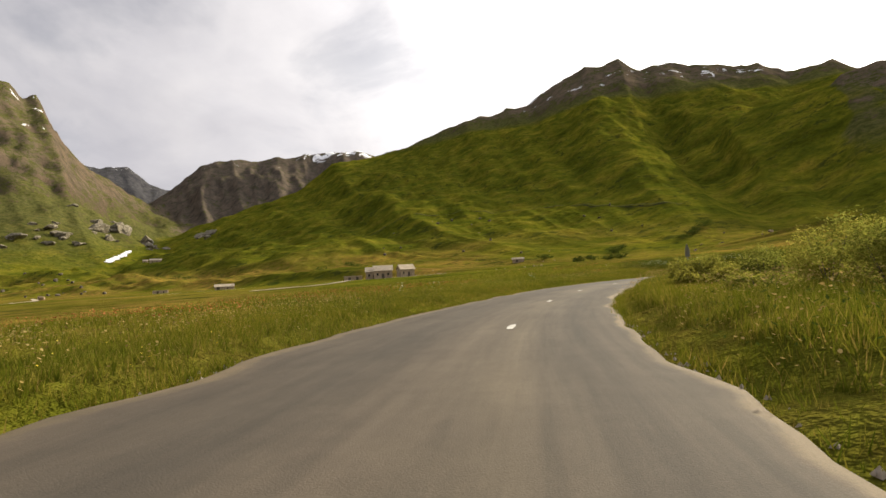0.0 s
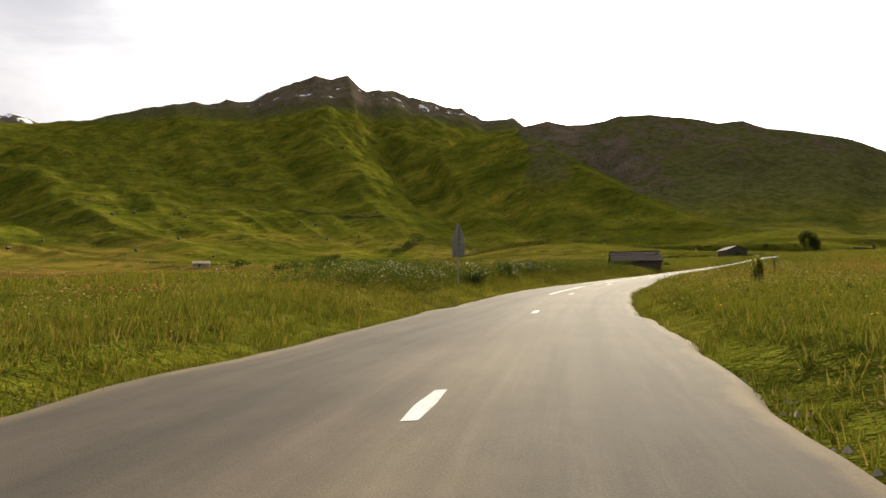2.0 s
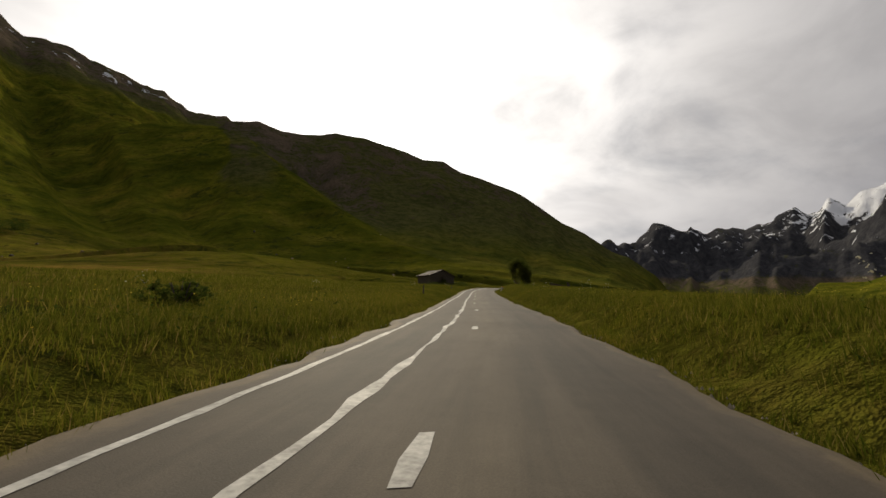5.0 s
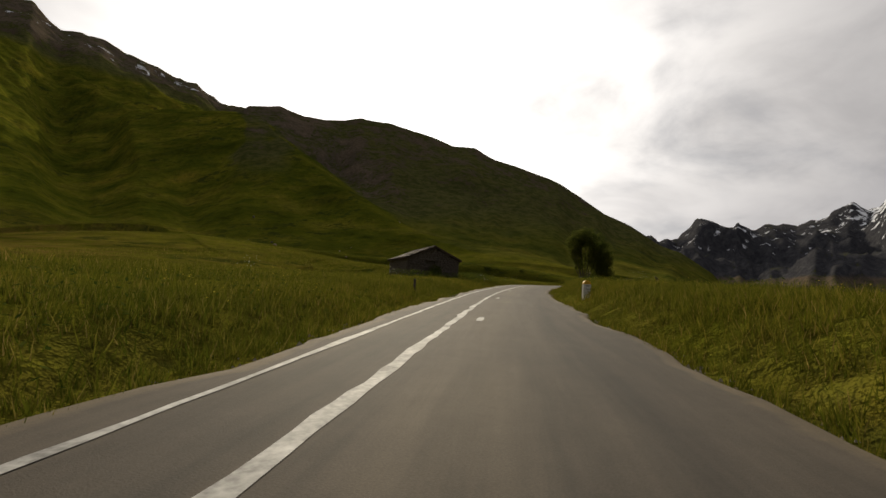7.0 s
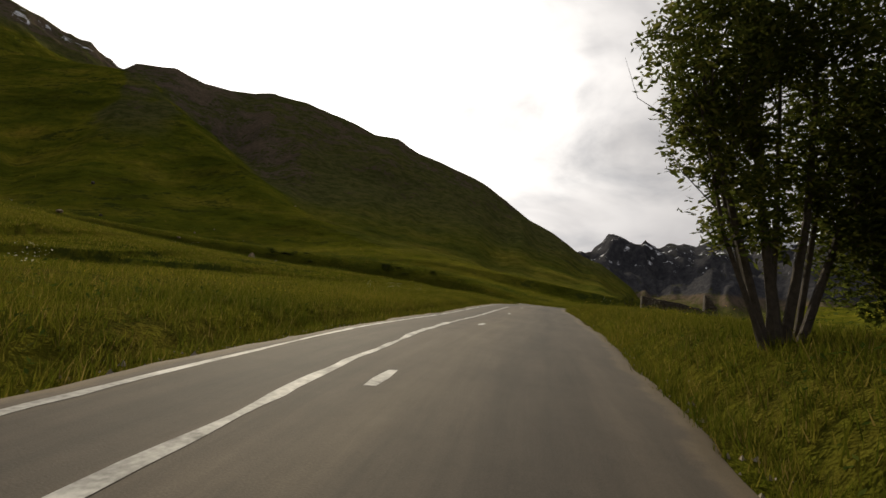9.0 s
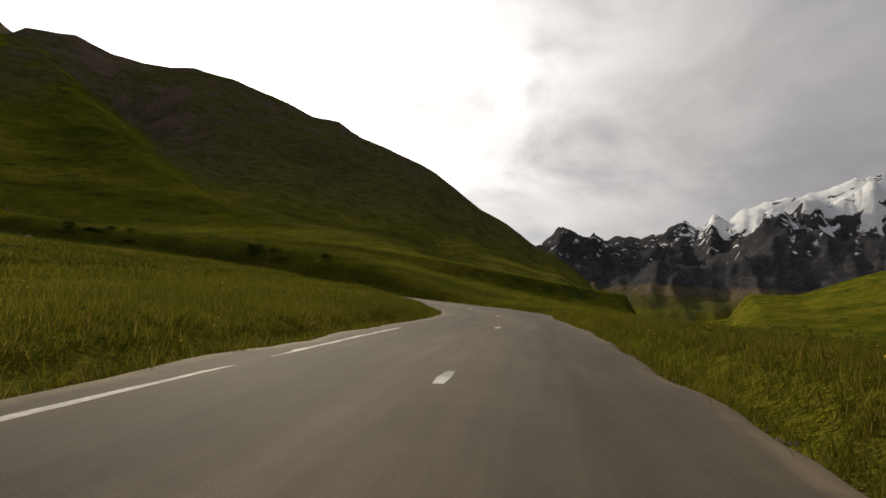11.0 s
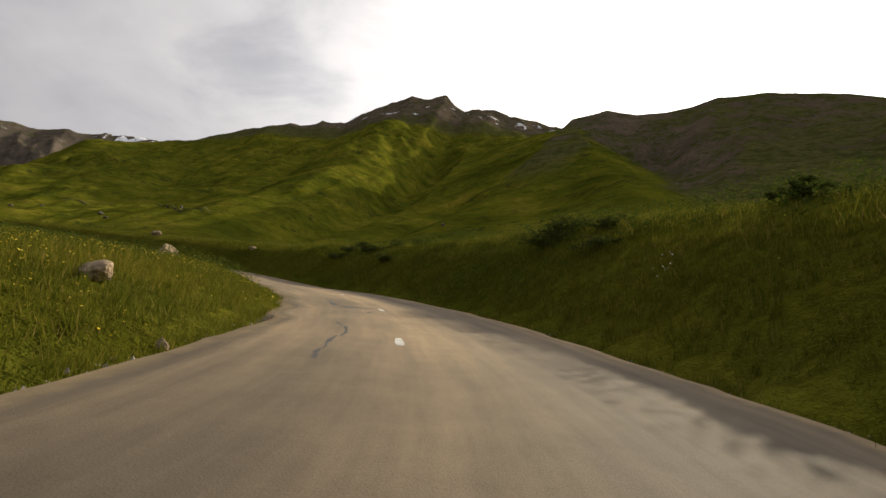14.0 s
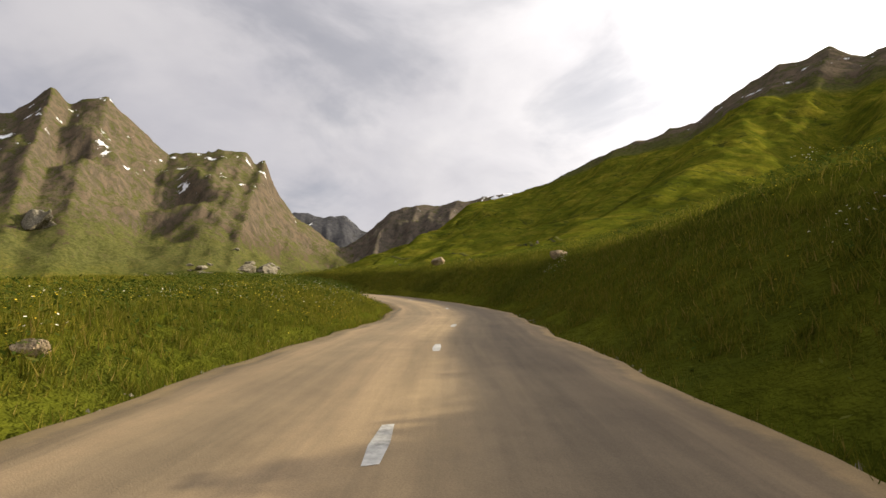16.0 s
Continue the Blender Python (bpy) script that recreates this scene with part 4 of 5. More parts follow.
def tree(at, label, stems, lumps, leaves, size, seed, group=""):
    """A many-stemmed tree: stems are foot, elbow, tip and girth."""
    rand = np.random.default_rng(seed)
    t = thing("tree", at, label, "tree", group)
    for foot, elbow, tip, girth in stems:
        bm = bmesh.new()
        limb(bm, foot, elbow, girth, girth * 0.7)
        limb(bm, elbow, tip, girth * 0.7, girth * 0.3)
        e, q = Vector(elbow), Vector(tip)
        for k in range(5):
            o = e.lerp(q, 0.15 + 0.17 * k)
            way = Vector((rand.uniform(-1, 1), rand.uniform(-1, 1), rand.uniform(0.5, 1.2))).normalized()
            m = limb(bm, o, o + way * rand.uniform(0.8, 1.5), girth * 0.28, girth * 0.12, 5)
            way2 = (way + Vector((rand.uniform(-0.6, 0.6), rand.uniform(-0.6, 0.6), 0.3))).normalized()
            limb(bm, m, m + way2 * rand.uniform(0.5, 0.9), girth * 0.12, girth * 0.04, 4)
        part("trunk", bm, BARK, t, "grey leaning stem with forked limbs")
    leaf_part("crown", crown_mesh(lumps, leaves, size, rand), BACKLIT_LEAVES, t, "loose crown of small dark green leaves")
    return t


def across(u, d, z):
    """Local place from a side step, a step away from the road and a height."""
    return (u * 0.4 + d * 0.92, -u * 0.92 + d * 0.4, z)


def lump(u, d, z, r, share=1.0, flat=1.0):
    return (across(u, d, z), (r, r, r * flat), share)


TX, TY = 194.9, 124.2
tree((TX, TY, ground_at(TX, TY) - 0.1), "tall many-stemmed willow with airy dark green crown by the road",
     [(across(-0.1, 0, 0), across(-0.6, 0.1, 2.0), across(-1.2, 0.2, 4.6), 0.09), (across(0.1, 0, 0), across(-0.1, 0.2, 2.4), across(-0.5, 0.1, 5.6), 0.10), (across(0.25, 0.1, 0), across(0.6, 0.1, 2.2), across(0.9, 0.3, 5.4), 0.09), (across(0.4, 0, 0), across(1.2, 0.2, 2.0), across(2.2, 0.1, 4.4), 0.08), (across(0, 0.2, 0), across(-0.4, 0.6, 2.2), across(-1.0, 0.8, 4.9), 0.07), (across(-0.2, -0.15, 0), across(-0.9, -0.1, 1.8), across(-1.3, 0, 4.0), 0.05), (across(0.15, 0.3, 0), across(0.3, 0.4, 2.5), across(0.3, 0.4, 5.8), 0.07), (across(0.5, 0.2, 0), across(0.9, 0.3, 2.3), across(1.5, 0.3, 5.0), 0.06)],
     [lump(-1.15, 0, 4.8, 1.1, 2), lump(-0.55, 0.2, 5.6, 1.2, 2.2), lump(-0.95, 0.1, 3.3, 0.8, 1.2), lump(-0.75, -0.2, 2.2, 0.7, 0.7), lump(0.3, 0.5, 2.4, 0.9, 1.1), lump(0.4, 0.1, 5.8, 1.25, 2.4), lump(1.5, 0.2, 5.1, 1.3, 2.4), lump(2.4, 0, 4.1, 1.2, 2.2), lump(0.4, 0.4, 4.4, 1.4, 2), lump(-0.9, 0.3, 3.9, 0.9, 0.9), lump(1.5, 0.2, 3.4, 1.3, 1.8), lump(2.5, 0.2, 2.9, 1.1, 1.6)], 34000, 0.075, 11)
TX, TY = 195.7, 122.2
tree((TX, TY, ground_at(TX, TY) - 0.1), "shorter leafy willow with crown down to the meadow grass", [((0, 0, 0), across(-0.3, 0.2, 1.2), across(-0.4, 0.3, 3.0), 0.11), ((0.15, 0, 0), across(0.4, -0.1, 1.2), across(0.7, -0.2, 3.0), 0.11)],
     [lump(-0.4, 0.2, 2.7, 1.15, 2), lump(0.5, 0, 2.7, 1.1, 2), lump(-0.1, 0.1, 1.6, 1.2, 2), lump(0.6, 0, 1.2, 1.0, 1.5, 0.8)], 16000, 0.075, 12)


def shrub(x, y, wide, high, seed, label, leaves=2600, material=None, sink=0.1, size=0.06):
    rand = np.random.default_rng(seed)
    s = thing("shrub", (x, y, ground_at(x, y) - sink), label, "shrub", "roadside shrubs")
    for k in range(6):
        a = k * math.tau / 6 + rand.uniform(-0.4, 0.4)
        bm = bmesh.new()
        limb(bm, (0, 0, 0), (math.cos(a) * wide * 0.35, math.sin(a) * wide * 0.35, high * rand.uniform(0.6, 0.85)), 0.03, 0.01, 5)
        part("stem", bm, BARK, s, "thin brown stem")
    lumps = [((rand.uniform(-0.5, 0.5) * wide, rand.uniform(-0.5, 0.5) * wide, high * rand.uniform(0.3, 0.72)), (wide * rand.uniform(0.35, 0.55), wide * rand.uniform(0.35, 0.55), high * rand.uniform(0.25, 0.36)), 1.0) for k in range(7)]
    leaf_part("crown", crown_mesh(lumps, leaves, size, rand), material or LUSH, s)
    return s


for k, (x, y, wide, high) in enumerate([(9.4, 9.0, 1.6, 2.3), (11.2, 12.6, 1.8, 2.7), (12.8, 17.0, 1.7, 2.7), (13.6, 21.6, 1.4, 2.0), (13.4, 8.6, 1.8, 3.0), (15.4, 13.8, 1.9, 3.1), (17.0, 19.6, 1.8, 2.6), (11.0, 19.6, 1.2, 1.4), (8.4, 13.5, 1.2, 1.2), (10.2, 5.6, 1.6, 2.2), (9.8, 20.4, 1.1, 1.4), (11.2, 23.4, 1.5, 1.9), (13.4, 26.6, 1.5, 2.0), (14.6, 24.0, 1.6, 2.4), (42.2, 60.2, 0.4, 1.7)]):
    shrub(x, y, wide, high, 30 + k, "bushy sunlit willow shrub beside the road verge", int(6200 * wide), SUNLIT_LEAVES, 0.45, 0.052)
for k, (t, o, wide, high) in enumerate([(mark_of(46, 72), -7.0, 1.1, 1.2), (mark_of(40, 69), -6.2, 1.0, 1.0), (mark_of(51, 75), -7.8, 1.1, 1.1), (mark_of(87, 88), -7, 1.0, 0.9)]):
    px, py, pz = road_point(t, o)
    shrub(px, py, wide, high, 50 + k, "low dark green bush on the grassy verge", 1800)
scrub = np.random.default_rng(41)
for k in range(16):
    px, py, pz = road_point(SE + scrub.uniform(-16, 34), scrub.uniform(7.5, 13))
    shrub(px, py, scrub.uniform(1.1, 1.9), scrub.uniform(0.6, 1.0), 120 + k, "low dark bilberry scrub on the steep bank", 1500, LEAVES, 0.15, 0.08)
for k, (x, y, wide, high) in enumerate([(70, 262, 5, 3.6), (78, 268, 6, 4.2), (88, 270, 5, 3.4), (97, 277, 6, 4.0), (60, 300, 6, 4), (110, 330, 7, 4.5), (118, 338, 6, 4), (-70, 420, 9, 5), (-82, 430, 8, 5), (-110, 455, 8, 4.6), (-330, 640, 12, 7), (-350, 655, 13, 7), (-372, 660, 11, 6), (170, 360, 7, 4.5), (182, 372, 7, 4.5), (200, 385, 8, 5), (206, 398, 8, 5), (190, 378, 6, 4)]):
    shrub(x, y, wide, high, 70 + k, "dark alder scrub on the green hillside", 1500, None, 0.3, 0.3)

# ---- built things, stones and small details ----
STONE = plain("rough_field_stone", (0.12, 0.10, 0.08), 0.92, vary=0.5, scale=3.5, bump=0.03, dark=0.75)
MORTAR = plain("earth_mortar", (0.085, 0.072, 0.058), 0.95, vary=0.4, scale=5, bump=0.02)
SLATE = plain("brown_stone_slate", (0.07, 0.048, 0.036), 0.85, vary=0.45, scale=2.5, bump=0.02)
PALE_SLATE = plain("pale_weathered_roofing", (0.5, 0.42, 0.31), 0.85, vary=0.3, scale=1.2, bump=0.02)
TAN_WALL = plain("tan_rubble_wall", (0.42, 0.33, 0.23), 0.92, vary=0.5, scale=1.6, bump=0.05, dark=0.75)
OLD_WOOD = plain("weathered_grey_wood", (0.10, 0.082, 0.064), 0.85, vary=0.5, scale=7, bump=0.01)
DARK_GLASS = plain("dull_window_glass", (0.02, 0.022, 0.025), 0.15, vary=0.2, scale=3, specular=0.5)
ZINC = plain("weathered_zinc", (0.30, 0.30, 0.29), 0.5, 0.7, vary=0.25, scale=4)
ENAMEL = plain("grey_sign_back", (0.25, 0.25, 0.24), 0.55, 0.3, vary=0.25, scale=5)
WHITE_STONE = plain("whitewashed_concrete", (0.66, 0.65, 0.60), 0.8, vary=0.25, scale=8, bump=0.004, dark=0.7)
YELLOW = plain("yellow_marker_paint", (0.70, 0.40, 0.025), 0.6, vary=0.2, scale=8, dark=0.6)
BLACK_PAINT = plain("black_lettering", (0.025, 0.025, 0.025), 0.7)
GRANITE = plain("lichened_granite", (0.36, 0.27, 0.165), 0.95, vary=0.6, scale=1.1, bump=0.22, dark=0.75)
CLIFF = plain("grey_brown_cliff_rock", (0.14, 0.118, 0.09), 0.95, vary=0.6, scale=0.12, bump=1.0, dark=0.75)
GRAVEL = plain("roadside_gravel", (0.30, 0.26, 0.21), 0.95, vary=0.4, scale=2.0)
DUST = plain("pale_gravel_track", (0.42, 0.35, 0.25), 0.95, vary=0.3, scale=0.6, bump=0.03)
TAR = plain("dark_patching_tar", (0.045, 0.042, 0.04), 0.7, vary=0.4, scale=4, bump=0.005)
TURF = plain("trodden_pale_turf", (0.12, 0.12, 0.03), 1.0, vary=0.4, scale=0.3, specular=0.0)
LEDGE = plain("lichened_ledge_rock", (0.21, 0.185, 0.135), 0.95, vary=0.6, scale=0.25, bump=1.0, dark=0.75)
TRACK_SHADE = plain("shaded_track_edge", (0.04, 0.042, 0.02), 1.0, vary=0.5, scale=0.4, specular=0.0)
FOAM = plain("white_falling_water", (0.80, 0.82, 0.84), 0.5, vary=0.15, scale=0.15)


def block(bm, lo, hi, bevel=0.0):
    """An upright box between two corners, with its edges taken off."""
    c = [(a + b) / 2 for a, b in zip(lo, hi)]
    s = [abs(b - a) for a, b in zip(lo, hi)]
    made = bmesh.ops.create_cube(bm, size=1.0, matrix=Matrix.Translation(c) @ Matrix.Diagonal((*s, 1)))
    if bevel:
        edges = list({e for v in made["verts"] for e in v.link_edges})
        bmesh.ops.bevel(bm, geom=edges, offset=bevel, segments=2, affect="EDGES")
    return bm


def box_part(name, lo, hi, material, parent, label="", bevel=0.0):
    return part(name, block(bmesh.new(), lo, hi, bevel), material, parent, label)


def prism(bm, outline, y0, y1):
    """A flat outline in x and z drawn out along y."""
    a = [bm.verts.new((x, y0, z)) for x, z in outline]
    b = [bm.verts.new((x, y1, z)) for x, z in outline]
    bm.faces.new(a)
    bm.faces.new(b[::-1])
    for k in range(len(a)):
        j = (k + 1) % len(a)
        bm.faces.new((a[j], a[k], b[k], b[j]))
    bmesh.ops.recalc_face_normals(bm, faces=bm.faces)
    return bm


def stone_shapes(count, seed, smooth=0.16):
    """Rough stones about one unit across, to be shared by many pieces."""
    rand, out = np.random.default_rng(seed), []
    for k in range(count):
        bm = bmesh.new()
        bmesh.ops.create_cube(bm, size=1.0)
        bmesh.ops.bevel(bm, geom=list(bm.edges), offset=0.13, segments=1, affect="EDGES")
        for v in bm.verts:
            v.co += Vector(rand.uniform(-smooth, smooth, 3) * 0.5)
        me = bpy.data.meshes.new("stone")
        bm.to_mesh(me)
        bm.free()
        me.materials.append(STONE)
        out.append(me)
    return out


STONE_SHAPES = stone_shapes(8, 3)


def stone_face(parent, outline_top, width, origin, along, out, rand, course=0.2, length=0.36, gap=None, limit=290):
    """Courses of single stones on the face of a wall: outline_top gives the wall's height by the place along it."""
    z, made = 0.0, 0
    along, out = Vector(along), Vector(out)
    while z < 8 and made < limit:
        high = course * rand.uniform(0.75, 1.25)
        u = -rand.uniform(0, length * 0.5)
        live = False
        while u < width:
            w = length * rand.uniform(0.55, 1.5)
            a, b = max(u, 0), min(u + w, width)
            mid = (a + b) / 2
            if b - a > 0.08 and z + high * 0.8 < outline_top(mid) and not (gap and gap[0] < mid < gap[1] and z + high / 2 < gap[2]):
                ob = new("stone", STONE_SHAPES[rand.integers(0, len(STONE_SHAPES))])
                ob.parent = parent
                deep = rand.uniform(0.16, 0.24)
                centre = Vector(origin) + along * mid + Vector((0, 0, z + high / 2)) + out * (deep * 0.12)
                turn = Matrix((along, out, Vector((0, 0, 1)))).transposed().to_4x4()
                ob.matrix_local = Matrix.Translation(centre) @ turn @ Matrix.Diagonal(((b - a) * 0.96, deep, high * 0.95, 1))
                made += 1
            live = live or z + high * 0.8 < outline_top(mid)
            u += w
        z += high
        if not live:
            break


def roof_slope(parent, x0, x1, z0, z1, y0, y1, thick, material, rows, rand, label, slabs=True):
    """One slope of a gable roof, in laid slabs of stone; x0 is the eave and x1 the ridge."""
    bm = prism(bmesh.new(), [(x0, z0), (x1, z1), (x1, z1 - thick), (x0, z0 - thick)], y0, y1)
    deck = part("roof", bm, material, parent, label)
    if slabs:
        along = Vector((x1 - x0, 0, z1 - z0))
        run, tilt = along.length, math.atan2(z1 - z0, x1 - x0)
        me = STONE_SLAB
        per = max(int((y1 - y0) / 0.55), 4)
        for r in range(rows):
            for k in range(per):
                ob = new("slab", me)
                ob.parent = deck
                w = (y1 - y0) / per
                f = (r + 0.55) / rows
                ob.matrix_local = Matrix.Translation((x0 + along.x * f, y0 + w * (k + 0.5) + rand.uniform(-0.04, 0.04), z0 + along.z * f + 0.035 + rand.uniform(0, 0.03))) @ Matrix.Rotation(-tilt + 0.05, 4, "Y") @ Matrix.Diagonal((run / rows * 1.25, w * rand.uniform(0.9, 1.05), 0.05, 1))
    return deck


def slab_mesh():
    bm = bmesh.new()
    bmesh.ops.create_cube(bm, size=1.0)
    bmesh.ops.bevel(bm, geom=[e for e in bm.edges if abs(e.verts[0].co.z - e.verts[1].co.z) > 0.5], offset=0.12, segments=1, affect="EDGES")
    me = bpy.data.meshes.new("slab")
    bm.to_mesh(me)
    bm.free()
    me.materials.append(SLATE)
    return me


STONE_SLAB = slab_mesh()


def barn(at, turn, wide, deep, eave, ridge, label, seed, door=True, rows=5, lift=0.0):
    """A low field barn of dry stone under a slab roof; its front gable looks along -y."""
    rand = np.random.default_rng(seed)
    b = thing("barn", at, label, "barn", turn=turn)
    t, h = 0.45, wide / 2
    gable = [(-h, -0.8), (h, -0.8), (h, eave), (0, ridge), (-h, eave)]
    if door:
        d0, d1, dz = -0.15 * wide, -0.15 * wide + 1.0, 1.75
        gable_f = [(-h, -0.8), (d0, -0.8), (d0, dz), (d1, dz), (d1, -0.8), (h, -0.8), (h, eave), (0, ridge), (-h, eave)]
    else:
        gable_f = gable
    front = part("wall", prism(bmesh.new(), gable_f, -deep / 2, -deep / 2 + t), MORTAR, b)
    part("wall", prism(bmesh.new(), gable, deep / 2 - t, deep / 2), MORTAR, b)
    sides = [box_part("wall", (min(x, x - s * t), -deep / 2 + t, -0.8), (max(x, x - s * t), deep / 2 - t, eave - 0.02), MORTAR, b) for x, s in ((-h, -1), (h, 1))]
    top = lambda u: eave + (ridge - eave) * (1 - abs(u - h) / h)
    stone_face(front, top, wide, (-h, -deep / 2, 0), (1, 0, 0), (0, -1, 0), rand, gap=(-0.15 * wide + h, -0.15 * wide + 1.0 + h, 1.75) if door else None)
    stone_face(sides[0], lambda u: eave, deep, (-h, -deep / 2, 0), (0, 1, 0), (-1, 0, 0), rand)
    stone_face(sides[1], lambda u: eave, deep, (h, -deep / 2, 0), (0, 1, 0), (1, 0, 0), rand)
    if door:
        leaf = box_part("door", (d0 + 0.02, -deep / 2 + 0.2, 0), (d1 - 0.02, -deep / 2 + 0.27, dz - 0.02), OLD_WOOD, b, "dark weathered plank door")
        for k in range(5):
            box_part("plank", (d0 + 0.04 + k * 0.19, -deep / 2 + 0.17, 0.02), (d0 + 0.21 + k * 0.19, -deep / 2 + 0.198, dz - 0.05), OLD_WOOD, leaf)
        box_part("lintel", (d0 - 0.2, -deep / 2 - 0.04, dz), (d1 + 0.2, -deep / 2 + 0.2, dz + 0.16), OLD_WOOD, b, "heavy timber lintel", 0.02)
    o = 0.3
    drop = (ridge - eave) / h * o
    roof_slope(b, -h - o, 0, eave - drop + 0.15, ridge + 0.15, -deep / 2 - o, deep / 2 + o, 0.13, SLATE, rows, rand, "sagging brown stone slab roof")
    roof_slope(b, h + o, 0, eave - drop + 0.15, ridge + 0.15, -deep / 2 - o, deep / 2 + o, 0.13, SLATE, rows, rand, "sagging brown stone slab roof")
    box_part("ridge_beam", (-0.12, -deep / 2 - o - 0.05, ridge + 0.1), (0.12, deep / 2 + o + 0.05, ridge + 0.24), SLATE, b, bevel=0.03)
    for s in (-1, 1):
        box_part("purlin", (s * h * 0.55 - 0.08, -deep / 2 - o + 0.05, eave + (ridge - eave) * 0.45 - 0.14), (s * h * 0.55 + 0.08, -deep / 2, eave + (ridge - eave) * 0.45 + 0.02), OLD_WOOD, b)
    return b


barn((73.2, 91.0, ground_at(73.2, 91.0) - 0.1), 45, 4.6, 5.4, 0.85, 1.95, "low dark field barn with brown slab roof", 5, rows=5)
barn((178.2, 137.6, ground_at(178.2, 137.6) - 0.1), -38, 5.6, 7.0, 2.0, 3.2, "old dark rubble-stone barn beside the meadow", 6, rows=6)


def dry_wall(x, y, turn, length, high, label, seed):
    rand = np.random.default_rng(seed)
    w = thing("stone_wall", (x, y, ground_at(x, y) - 0.1), label, "wall", turn=turn)
    core = part("wall_core", prism(bmesh.new(), [(-length / 2, -0.5), (length / 2, -0.5), (length / 2, high * 0.45), (length * 0.1, high * 0.8), (-length / 2, high)], -0.22, 0.22), MORTAR, w, "dark earth packing between stones")
    crest = lambda u: high * (1 - 0.5 * u / length) + 0.08
    for s in (-1, 1):
        stone_face(core, crest, length, (-length / 2, s * 0.22, 0), (1, 0, 0), (0, s, 0), rand, 0.22, 0.4)
    return w


dry_wall(234.0, 123.8, -78, 5.4, 1.5, "ruined dark dry-stone wall in the meadow", 14)
dry_wall(234.9, 120.9, -78, 1.0, 2.3, "broken dark stone pillar of a ruined hut", 15)
shrub(232.6, 127.4, 1.3, 1.5, 94, "low dark bush beside the ruined wall", 1800, LEAVES)
shrub(182.0, 136.0, 1.0, 1.0, 91, "leafy elder growing against the barn", 2200, LEAVES)
shrub(175.4, 134.2, 1.1, 1.7, 92, "dark nettles and elder against the barn", 2600, LEAVES)
shrub(184.4, 133.7, 1.1, 1.1, 93, "low dark green bush on the grassy verge", 1800, LEAVES)


def holed_wall(width, high, thick, holes):
    """A wall from x = 0, with openings through it: holes are x0, x1, z0, z1."""
    bm = bmesh.new()
    xs = sorted({0.0, width, *[h[0] for h in holes], *[h[1] for h in holes]})
    for a, b in zip(xs, xs[1:]):
        m, z = (a + b) / 2, -1.0
        for h in sorted((h for h in holes if h[0] < m < h[1]), key=lambda h: h[2]):
            if h[2] > z:
                block(bm, (a, 0, z), (b, thick, h[2]))
            z = h[3]
        block(bm, (a, 0, z), (b, thick, high))
    bmesh.ops.remove_doubles(bm, verts=bm.verts, dist=0.0005)
    return bm


def farmhouse(at, turn, length, deep, eave, ridge, holes, label, roof=True):
    """A stone farmhouse with its long front along x, looking along -y."""
    f = thing("farmhouse", at, label, "house", "valley farmhouses", turn)
    front = part("wall", holed_wall(length, eave, 0.5, holes), TAN_WALL, f)
    front.location = (-length / 2, -deep / 2, 0)
    box_part("wall", (-length / 2, deep / 2 - 0.5, -1), (length / 2, deep / 2, eave), TAN_WALL, f)
    for s in (-1, 1):
        g = part("wall", prism(bmesh.new(), [(-deep / 2 + 0.5, -1), (deep / 2 - 0.5, -1), (deep / 2 - 0.5, eave), (0, ridge if roof else eave * 0.8), (-deep / 2 + 0.5, eave)], -0.25, 0.25), TAN_WALL, f)
        g.matrix_local = pose(s * (length / 2 - 0.25), 0, 0, 0, 0, 90)
    for x0, x1, z0, z1 in holes:
        if z0 <= 0.05:
            box_part("door", (x0 - length / 2, -deep / 2 + 0.25, 0), (x1 - length / 2, -deep / 2 + 0.33, z1), OLD_WOOD, f, "dark plank door")
        else:
            w = box_part("window", (x0 - length / 2, -deep / 2 + 0.22, z0), (x1 - length / 2, -deep / 2 + 0.26, z1), DARK_GLASS, f, "small dark window")
            box_part("frame", (x0 - length / 2 - 0.06, -deep / 2 + 0.14, z0 - 0.1), (x1 - length / 2 + 0.06, -deep / 2 + 0.3, z0), OLD_WOOD, w)
    if roof:
        for s in (-1, 1):
            y = s * (deep / 2 + 0.4)
            low = eave - (ridge - eave) * 0.8 / deep
            r = part("roof", prism(bmesh.new(), [(y, low + 0.1), (0, ridge + 0.1), (0, ridge + 0.28), (y, low + 0.28)], -length / 2 - 0.35, length / 2 + 0.35), PALE_SLATE, f, "pale weathered gable roof")
            r.matrix_local = pose(0, 0, 0, 0, 0, 90) @ Matrix.Diagonal((-1, 1, 1, 1)) if s < 0 else pose(0, 0, 0, 0, 0, 90) @ Matrix.Diagonal((-1, 1, 1, 1))
            for k in range(1, 4):
                c = box_part("roof_course", (-length / 2 - 0.36, -0.04, 0.18), (length / 2 + 0.36, 0.04, 0.34), PALE_SLATE, r)
                c.matrix_local = (pose(0, 0, 0, 0, 0, 90) @ Matrix.Diagonal((-1, 1, 1, 1))).inverted() @ Matrix.Translation((0, -y * k / 4, low + (ridge - low) * (1 - k / 4)))
    return f


